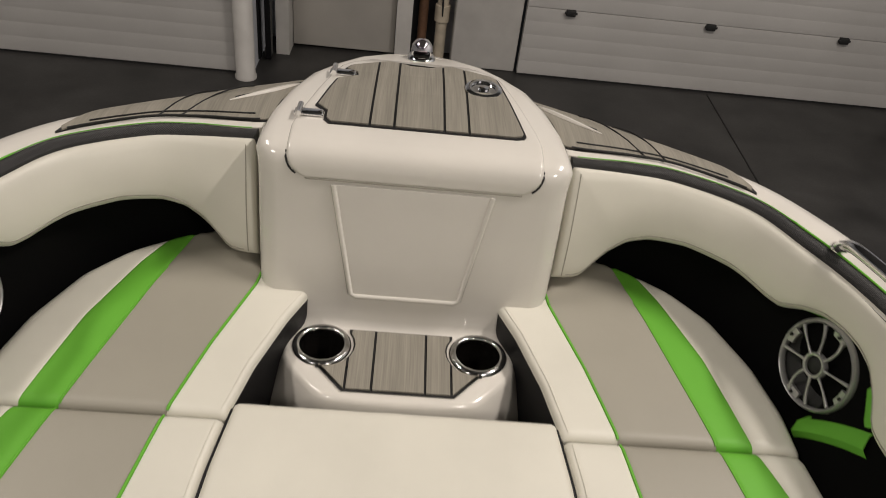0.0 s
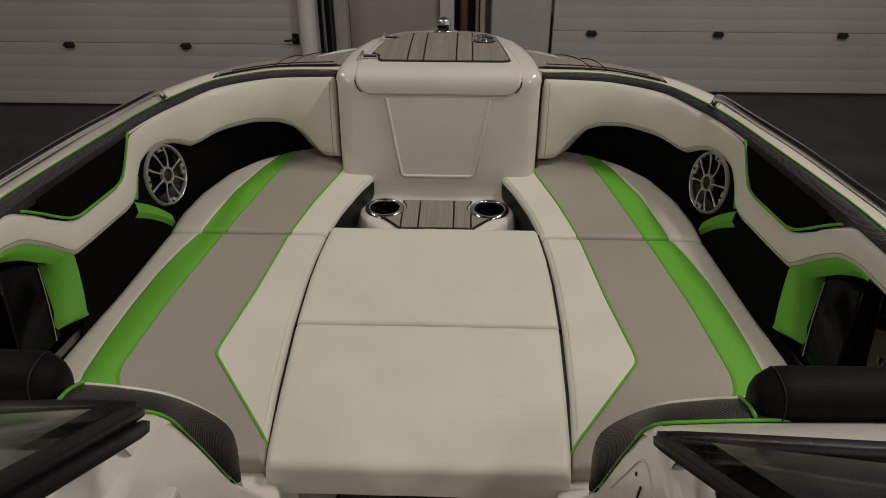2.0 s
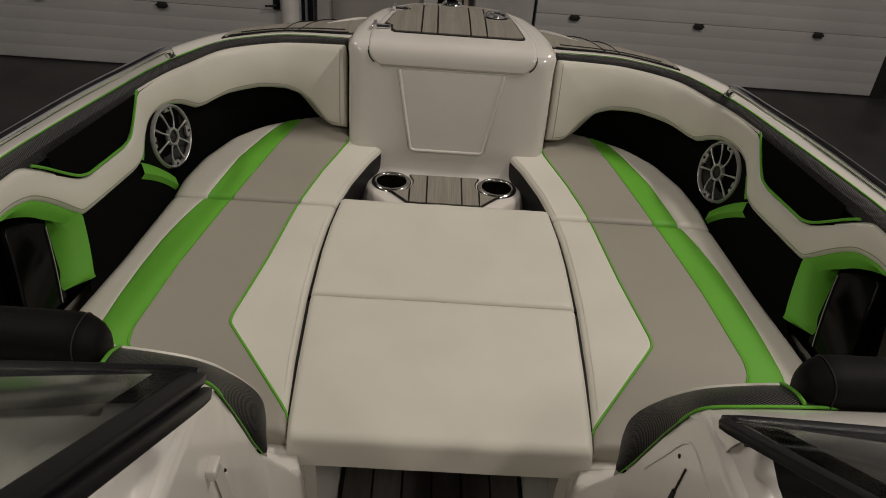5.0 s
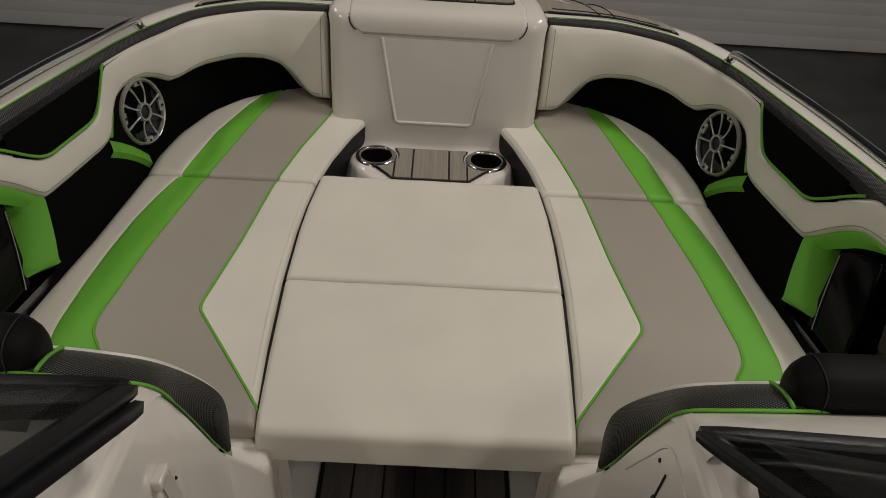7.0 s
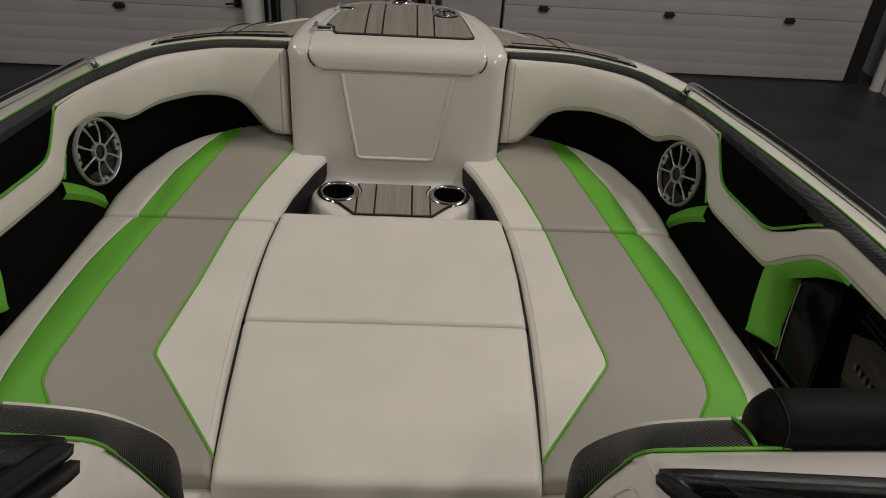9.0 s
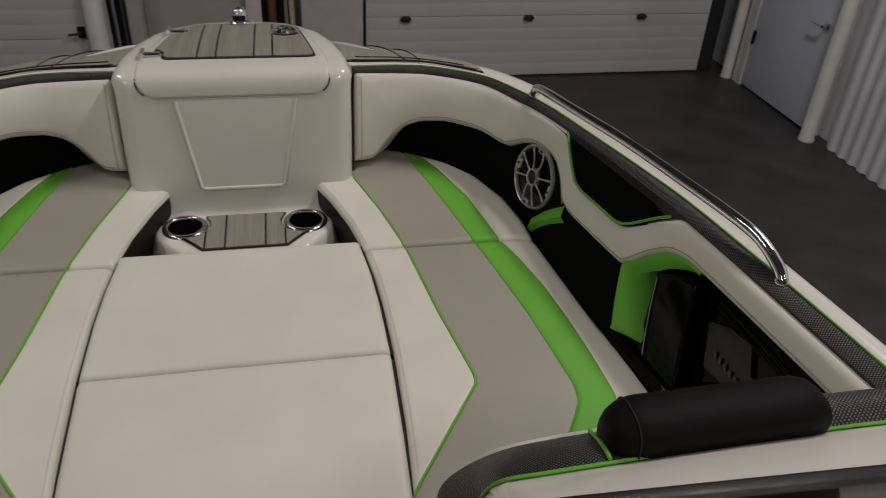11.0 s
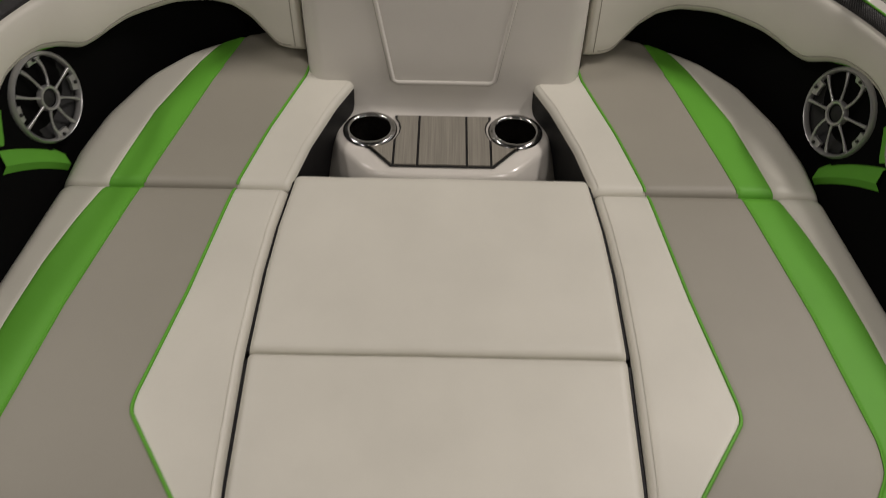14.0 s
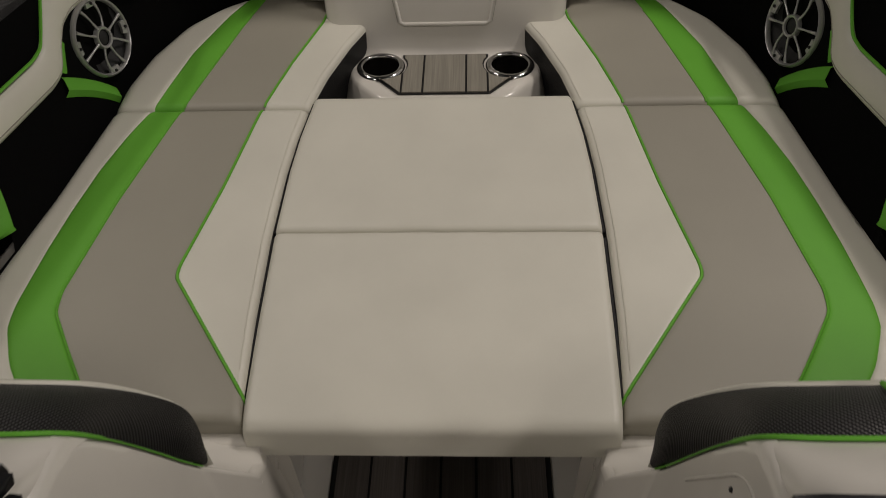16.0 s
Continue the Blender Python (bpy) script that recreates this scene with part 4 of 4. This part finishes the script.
        rows.append([wall_at(side, s, zt, -.022), wall_at(side, s + .03, zt - .010, -.003), wall_at(side, s + .08, zt - .030, .002), wall_at(side, s + .12, zt - .040, -.008)])
    link("lower_edge", *grid(rows), GREEN_VINYL, gt)

    # storage pocket, green-lined, with a gloss black insert
    pk = thing("side_pocket", (XC + side * .84, 1.1, 1.36), "green-lined side pocket with a gloss black insert", "storage pocket", "side pockets")
    out = lambda p, d: p + Vector((side * d, .25 * d, 0))
    pocket_s = lambda z: 7.42 + 4.0 * max(0.0, 1.480 - z)
    rows = []
    for k in range(18):
        f = k / 17
        w = 1 - rounding(f * .12, .02) / .02 * .6
        row = []
        for ds, off in ((0, -.006), (.05, .003), (.12, .000), (.24, -.014), (.36, -.034)):
            top = 1.366 + (Z_LOW(7.46 + ds) - .004 - 1.366) * f
            row.append(wall_at(side, pocket_s(top) + ds * w, top, off))
        rows.append(row + [out(row[-1], .05)])
    link("front_lining", *grid(rows), GREEN_VINYL, pk, "green vinyl lining")
    rows = []
    for s in spread(7.46, 8.32, 24):
        z = Z_LOW(s) - .001
        w = 1 if s < 7.95 else max(.15, 1 - (s - 7.95) * 2.4)
        rows.append([wall_at(side, s, z + .003, -.004), wall_at(side, s, z - .004, -.004), wall_at(side, s, z - .020 * w, -.010), wall_at(side, s, z - .038 * w, -.022), out(wall_at(side, s, z - .044 * w), .075)])
    link("top_lining", *grid(rows), GREEN_VINYL, pk, "green vinyl lining")
    rows = [[out(wall_at(side, s, z), .078) for z in (1.30, 1.4, 1.5, 1.6)] for s in spread(7.2, 10, 12)]
    link("back", *grid(rows), GLOSS_BLACK, pk, "gloss black")
    rows = [[wall_at(side, s, z, -.012) for z in (1.24, 1.30, 1.338)] for s in spread(7.3, 10, 12)]
    link("sill", *grid(rows), BLACK_CLOTH, pk)
    V, F = rounded_box(0, 1, 0, 1, 0, 1, .06)
    V = [out(wall_at(side, 7.86 + .30 * (1 - v.z) + .40 * v.y, 1.342 + .165 * v.z + .03 * v.y * v.z), .036 + .036 * v.x) for v in V]
    link("insert", V, F, GLOSS_BLACK, pk, "gloss black box")
    q = [out(wall_at(side, s, z), .074) for s, z in ((8.44, 1.475), (8.58, 1.402), (9.22, 1.415), (9.22, 1.447), (8.85, 1.456), (8.75, 1.498), (8.58, 1.495))]
    link("badge", *prism(q, (-side * .006, 0, 0)), CUP_STEEL, pk, "grey badge plate", False)
    for k in range(5 if side > 0 else 0):
        p = out(wall_at(side, 8.60 + .048 * k, 1.438 - .002 * k), .066)
        link("badge_mark", *prism([p + Vector((0, dy, dz)) for dy, dz in ((-.005, -.006), (.002, -.006), (.005, .006), (-.002, .006))], (-side * .002, 0, 0)), FLOOR_PLANK, pk, "raised grey mark", False)
    for z in (1.505, 1.517):
        link("trim_bar", *tube([out(wall_at(side, s, z - .02 * (s - 8.4)), .070) for s in spread(8.42, 9.3, 8)], .0022, 6), CUP_STEEL, pk, "thin metal trim bar")
    p = out(wall_at(side, 8.80, 1.40), .040)
    link("cup_ring", *lathe([(.030, -.004), (.030, .004), (.034, .008), (.038, .006), (.039, -.002)], p, n=28), GLOSS_BLACK, pk, "black cup ring")
    # thin silver tube added as the highlight along the gloss insert's front edge
    edge = [out(wall_at(side, 7.93 + .30 * (1 - f), 1.350 + .140 * f), .033) for f in (0, .25, .5, .75, 1)]
    link("edge_strip", *tube(edge, .0010, 6), SILVER, pk, "bright edge strip")

    # coaming pad at the walk-through
    cp = thing("coaming_pad", (XC + side * .6, .65, 1.6), "dark woven carbon-look coaming pad with green piping", "coaming pad", "coaming pads")
    UP = [(.308, .718, 1.383), (.306, .722, 1.435), (.312, .718, 1.487), (.339, .701, 1.541), (.384, .676, 1.596), (.445, .657, 1.628), (.52, .650, 1.642), (.68, .66, 1.648), (.84, .658, 1.648), (.93, .660, 1.645)]
    LO = [(.310, .700, 1.367), (.318, .680, 1.417), (.326, .655, 1.485), (.336, .622, 1.569), (.350, .588, 1.644), (.405, .571, 1.671), (.50, .566, 1.682), (.68, .575, 1.680), (.84, .580, 1.676), (.96, .584, 1.666)]
    M = [(.304, .705, 1.37), (.308, .692, 1.425), (.315, .686, 1.487), (.333, .661, 1.560), (.362, .631, 1.626), (.42, .609, 1.658), (.51, .605, 1.672), (.68, .612, 1.694), (.84, .618, 1.690), (.945, .622, 1.682)]
    def pad_rows(k0, k1, n):
        rows = []
        for k in range(n):
            s = k0 + (k1 - k0) * k / (n - 1)
            a, m, o = curve(UP, s), curve(M, s), curve(LO, s)
            row = []
            for j in range(11):
                f = j / 10
                p = a * (1 - f) ** 2 + (2 * m - .5 * (a + o)) * 2 * f * (1 - f) + o * f * f
                row.append(Vector((XC + side * p.x, p.y, p.z)))
            rows.append(row)
        return rows
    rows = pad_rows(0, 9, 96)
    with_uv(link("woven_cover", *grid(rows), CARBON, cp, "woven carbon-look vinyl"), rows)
    link("piping", *tube([Vector((XC + side * p.x, p.y - .002, p.z)) for p in smooth_path(LO, 60)], lambda f: .0012 if f < .36 else .0026, 6), GREEN_VINYL, cp, "green piping")
    top = [Vector((XC + side * p.x, p.y, p.z)) for p in smooth_path(UP, 60)]
    link("seat_back", *grid([[p + Vector((0, -.002, -.001)), p + Vector((0, .004 * g, .001 * g)), p + Vector((0, .009 * g, -.004)), p + Vector((0, .010 * g, -.03)), Vector((p.x, p.y + .012 * g, 1.33))] for p, g in ((q, min(1.0, .1 + k / 14)) for k, q in enumerate(top[12:]))]), WHITE_VINYL, cp, "white vinyl backrest")
    link("end_face", *grid([[Vector(r) for r in pad_rows(0, .02, 2)[0]], [Vector((XC + side * .33, .70, 1.36))] * 11]), CARBON_DARK, cp)

    # head cushion on the coaming
    hc = thing("head_cushion", (XC + side * .67, .62, 1.67), "black vinyl bolster cushion on the coaming", "head cushion", "head cushions")
    rows = []
    x0, x1 = .485, .792
    for k, x in enumerate(spread(x0, x1, 24, .05)):
        d = min(x - x0, x1 - x)
        g = 1 - rounding(d, .045) / .045 * .55
        yc = .602 + (.006 * (x - x0) / .35)
        zc = 1.690
        row = []
        for j in range(24):
            a = j * 2 * math.pi / 24
            ca, sa = math.cos(a), math.sin(a)
            ry, rz = .041 * g, .037 * g
            row.append(Vector((XC + side * x, yc + ry * math.copysign(abs(ca) ** .75, ca), zc - .03 * (1 - g) + rz * math.copysign(abs(sa) ** .75, sa))))
        rows.append(row)
    V, F = grid(rows, close_v=True)
    F += [tuple(range(24)), tuple(range(len(V) - 24, len(V)))]
    link("cover", V, F, BLACK_VINYL, hc)
    ringx = x0 + .03
    rg = 1.012 - rounding(.03, .045) / .045 * .55
    power = lambda v: math.copysign(abs(v) ** .75, v)
    link("seam", *tube([Vector((XC + side * ringx, .6025 + .041 * rg * power(math.cos(a)), 1.690 - .03 * (1.012 - rg) + .037 * rg * power(math.sin(a)))) for a in [k * math.pi / 16 for k in range(32)]], .0011, 5, True), CHARCOAL, hc)
    slant = [pad_rows(5.70 + .014 * k, 5.71 + .014 * k, 2)[0][k] for k in range(11)]
    link("piping", *tube([p + Vector((0, 0, .004)) for p in slant], .003, 6), GREEN_VINYL, hc, "green piping")

    # helm pod shell: one moulded wall from the seat base to the helm, and the ledge under the coaming pad
    lo = smooth_path(LO, 60)
    tops = [(.270, .815, 1.240), (.260, .768, 1.246), (.260, .735, 1.272), (.278, .716, 1.318), (.304, .700, 1.360)]
    feet = [(.247, .81), (.238, .765), (.235, .72), (.235, .67), (.236, .62)]
    for k in range(1, 25):
        p = lo[k]
        tops.append((p.x + .001, p.y - .002, p.z - .002))
        feet.append((.237, .61 - .012 * k))
    p = lo[24]
    tops += [(.346, p.y - .022, 1.650), (.345, .545, 1.660), (.344, .50, 1.663), (.344, .42, 1.664), (.345, .25, 1.662), (.347, 0, 1.66), (.35, -.4, 1.65)]
    feet += [(.238, .31), (.238, .28), (.239, .24), (.24, .18), (.24, .05), (.245, -.15), (.25, -.45)]
    rows = []
    for (x, y, z), (fx, fy) in zip(tops, feet):
        row = [Vector((XC + side * (x + .014), y + .001, z + .004)), Vector((XC + side * (x + .005), y, z + .001))]
        for f in (1, .985, .96, .9, .8, .68, .54, .4, .25, .1, 0):
            row.append(Vector((XC + side * (fx + (x - fx) * f ** .62 - .003 * math.sin(math.pi * min(1, f))), fy + (y - fy) * f ** .8, .93 + (z - .008 - .93) * f)))
        rows.append(row)
    V, F = grid(rows)
    link("pod_wall", V, F, GELCOAT, boat, "white walk-through wall")
    link("seat_end", *grid([[Vector((XC + side * x, y, z)) for x, y, z in row] for row in (
        ((.272, .812, 1.266), (.31, .812, 1.268), (.40, .812, 1.272)), ((.270, .786, 1.262), (.302, .785, 1.264), (.38, .784, 1.272)),
        ((.262, .764, 1.244), (.290, .748, 1.270), (.34, .728, 1.318)), ((.258, .735, 1.245), (.295, .702, 1.30), (.34, .69, 1.35)))]), GELCOAT, boat, "white seat end")
    xs = sorted((XC + side * .262, XC + side * .44))
    link("seat_ledge", *rounded_box(xs[0], xs[1], .786, .85, 1.15, 1.270, .008), GELCOAT, boat, "white ledge under the cushion")
    skin = BVHTree.FromPolygons([tuple(v) for v in V], F)

    def on_wall(y, z, lift=0.0, side=side, skin=skin):
        hit = skin.ray_cast(Vector((XC, y, z)), Vector((side, 0, 0)))[0]
        return Vector(((hit.x if hit else XC + side * .33) - side * lift, y, z))
    rows = []
    for k in range(24, 60):
        p = lo[k]
        w = min(1.0, (k - 24) / 9)
        w = w * w * (3 - 2 * w)
        end = Vector((.352, .500, 1.668)).lerp(Vector((max(p.x, .352), float(np.interp(p.x, [.33, .95], [.484, .452])), 1.730)), w)
        q = Vector((p.x, p.y - .003, p.z - .004))
        rows.append([Vector((XC + side * v.x, v.y, v.z)) for v in (q, q.lerp(end, .15) + Vector((0, 0, .003)), q.lerp(end, .45) + Vector((0, 0, .004)), q.lerp(end, .8) + Vector((0, 0, .003)), end, end + Vector((0, -.010, -.006)))])
    link("pod_ledge", *grid(rows), GELCOAT, boat, "white moulded ledge")
    rows = [[Vector((XC + side * v[0], v[1], v[2])) for v in ((.356, y, 1.666), (.363, y - .002, 1.675), (.375, y - .004, 1.690 + g), (.385 if side > 0 else .43, y - .006, 1.694 + g), (.39 if side > 0 else .45, y - .006, 1.64))] for y, g in ((.53, .0), (.50, .01), (.47, .02), (.42, .0), (.30, -.01), (.05, -.02), (-.4, -.02))]
    link("pod_shoulder", *grid(rows), GELCOAT, boat, "white moulded shoulder")
    if side > 0:
        for y, z in ((.572, 1.560), (.573, 1.410), (.456, 1.60)):
            link("screw", *lathe([(0, .0025), (.0028, .002), (.0042, -.001)], on_wall(y, z), (-1, 0, .15), 10), CHARCOAL, boat, "small screw")
        link("moulded_edge", *tube([on_wall(y, z, .0003) for y, z in smooth_path2([(.64, 1.45), (.60, 1.535), (.575, 1.585), (.545, 1.606), (.50, 1.608), (.45, 1.604), (.40, 1.585), (.36, 1.54)], 40)], .0022, 6), GELCOAT, boat, "raised moulded line")
        st = thing("gas_strut", on_wall(.54, 1.45), "black strut lying in a slot of the moulded wall", "strut")
        link("rod", *tube([on_wall(.541, 1.568, .001), on_wall(.541, 1.52, .001)], .002, 8), CUP_STEEL, st, "steel rod")
        link("cylinder", *tube([on_wall(.541, 1.52, .001), on_wall(.538, 1.42, .001), on_wall(.53, 1.25, .001)], .0045, 10), RUBBER, st)
    else:
        br = thing("step_bracket", on_wall(.52, 1.5), "white moulded bracket on the walk-through wall", "bracket")
        link("channel", *tube([on_wall(.518, 1.555, .004), on_wall(.528, 1.46, .004), on_wall(.535, 1.32, .004)], .010, 4), GELCOAT, br)
        link("rib", *tube([on_wall(.536, 1.548, .003), on_wall(.545, 1.46, .003), on_wall(.552, 1.32, .003)], .0045, 6), GELCOAT, br)
        p = on_wall(.508, 1.558, .003)
        link("end_block", *rounded_box(p.x - .006, p.x + .010, p.y - .016, p.y + .016, p.z - .010, p.z + .010, .003), GELCOAT, br)
        link("bolt", *lathe([(0, .002), (.0022, .0015), (.003, -.001)], on_wall(.540, 1.515, .008), (1, -.3, .2), 10), CUP_STEEL, br)
    # dash behind the screen
    rows = [[Vector((XC + side * x, y, z)) for x in (.388 if side > 0 else .42, .5, .7, .9, 1.0)] for y, z in ((.455, 1.700), (.42, 1.69), (.30, 1.60), (.05, 1.55), (-.6, 1.5))]
    link("dash", *grid(rows), BLACK_VINYL if side > 0 else GELCOAT, boat, "dash top behind the screen")

    # windscreen
    ws = thing("windscreen", (XC + side * .6, .49, 1.73), "side windscreen pane in a black aluminium frame", "windscreen", "windscreens")
    if side > 0:
        foot, far = Vector((.325, .464, 1.744)), Vector((1.0, .450, 1.730))
        head, far2 = Vector((.400, .11, 1.947)), Vector((1.0, .13, 1.99))
    else:
        foot, far = Vector((-.313, .478, 1.760)), Vector((-1.0, .462, 1.745))
        head, far2 = Vector((-.354, .10, 1.963)), Vector((-1.0, .13, 2.02))

    def bar(a, b, w, h, nm="frame_bar", mat=BLACK_FRAME, up=Vector((0, 0, 1))):
        t = (b - a).normalized()
        sd = t.cross(up).normalized()
        u = sd.cross(t)
        V, F = rounded_box(0, 1, 0, 1, 0, 1, .12)
        return link(nm, [a + (b - a) * ((v.x - .5) * 1.0 + .5) + sd * (v.y - .5) * w + u * (v.z - .5) * h for v in V], F, mat, ws, "black frame bar")
    if side > 0:
        bar(foot, far, .024, .014)
    else:
        bar(foot + Vector((0, -.009, 0)), far + Vector((0, -.009, 0)), .046, .016)
    bar(foot + Vector((side * .03, -.008, -.016)), far + Vector((0, -.008, -.014)), .014, .022)
    bar(foot + Vector((side * .05, -.030, -.012)), far + Vector((0, -.034, -.012)), .010, .016)
    bar(foot, head, .015 if side > 0 else .028, .014)
    if side < 0:
        bar(foot + Vector((.015, -.016, -.010)), head + Vector((.015, -.010, -.010)), .014, .018, "hinge_bar")
    g = link("pane", *prism([foot + Vector((side * .01, 0, .005)), far, far2, head], (0, .004, .003)), GLASS, ws, "clear tinted glass", False)
    g.visible_shadow = False

# trailer bunks under the hull keep it off the floor
tr = thing("trailer", (XC, 1.0, 0), "dark steel boat trailer under the hull", "trailer")
for sx in (-.55, .55):
    link("bunk", *boxed(XC + sx - .05, XC + sx + .05, -1.2, 1.6, .72, .82), RUBBER, tr, "", False)
    link("leg", *boxed(XC + sx - .03, XC + sx + .03, -.2, -.1, 0, .72), BLACK_FRAME, tr, "", False)
    link("leg", *boxed(XC + sx - .03, XC + sx + .03, 1.0, 1.1, 0, .72), BLACK_FRAME, tr, "", False)
link("hull_bottom", *grid([[Vector((XC + x, y, z)) for x, z in ((-.9, 1.0), (-.6, .82), (0, .80), (.6, .82), (.9, 1.0))] for y in (-1.4, 0, 1.2, 1.7)]), HULL, boat, "white hull bottom")
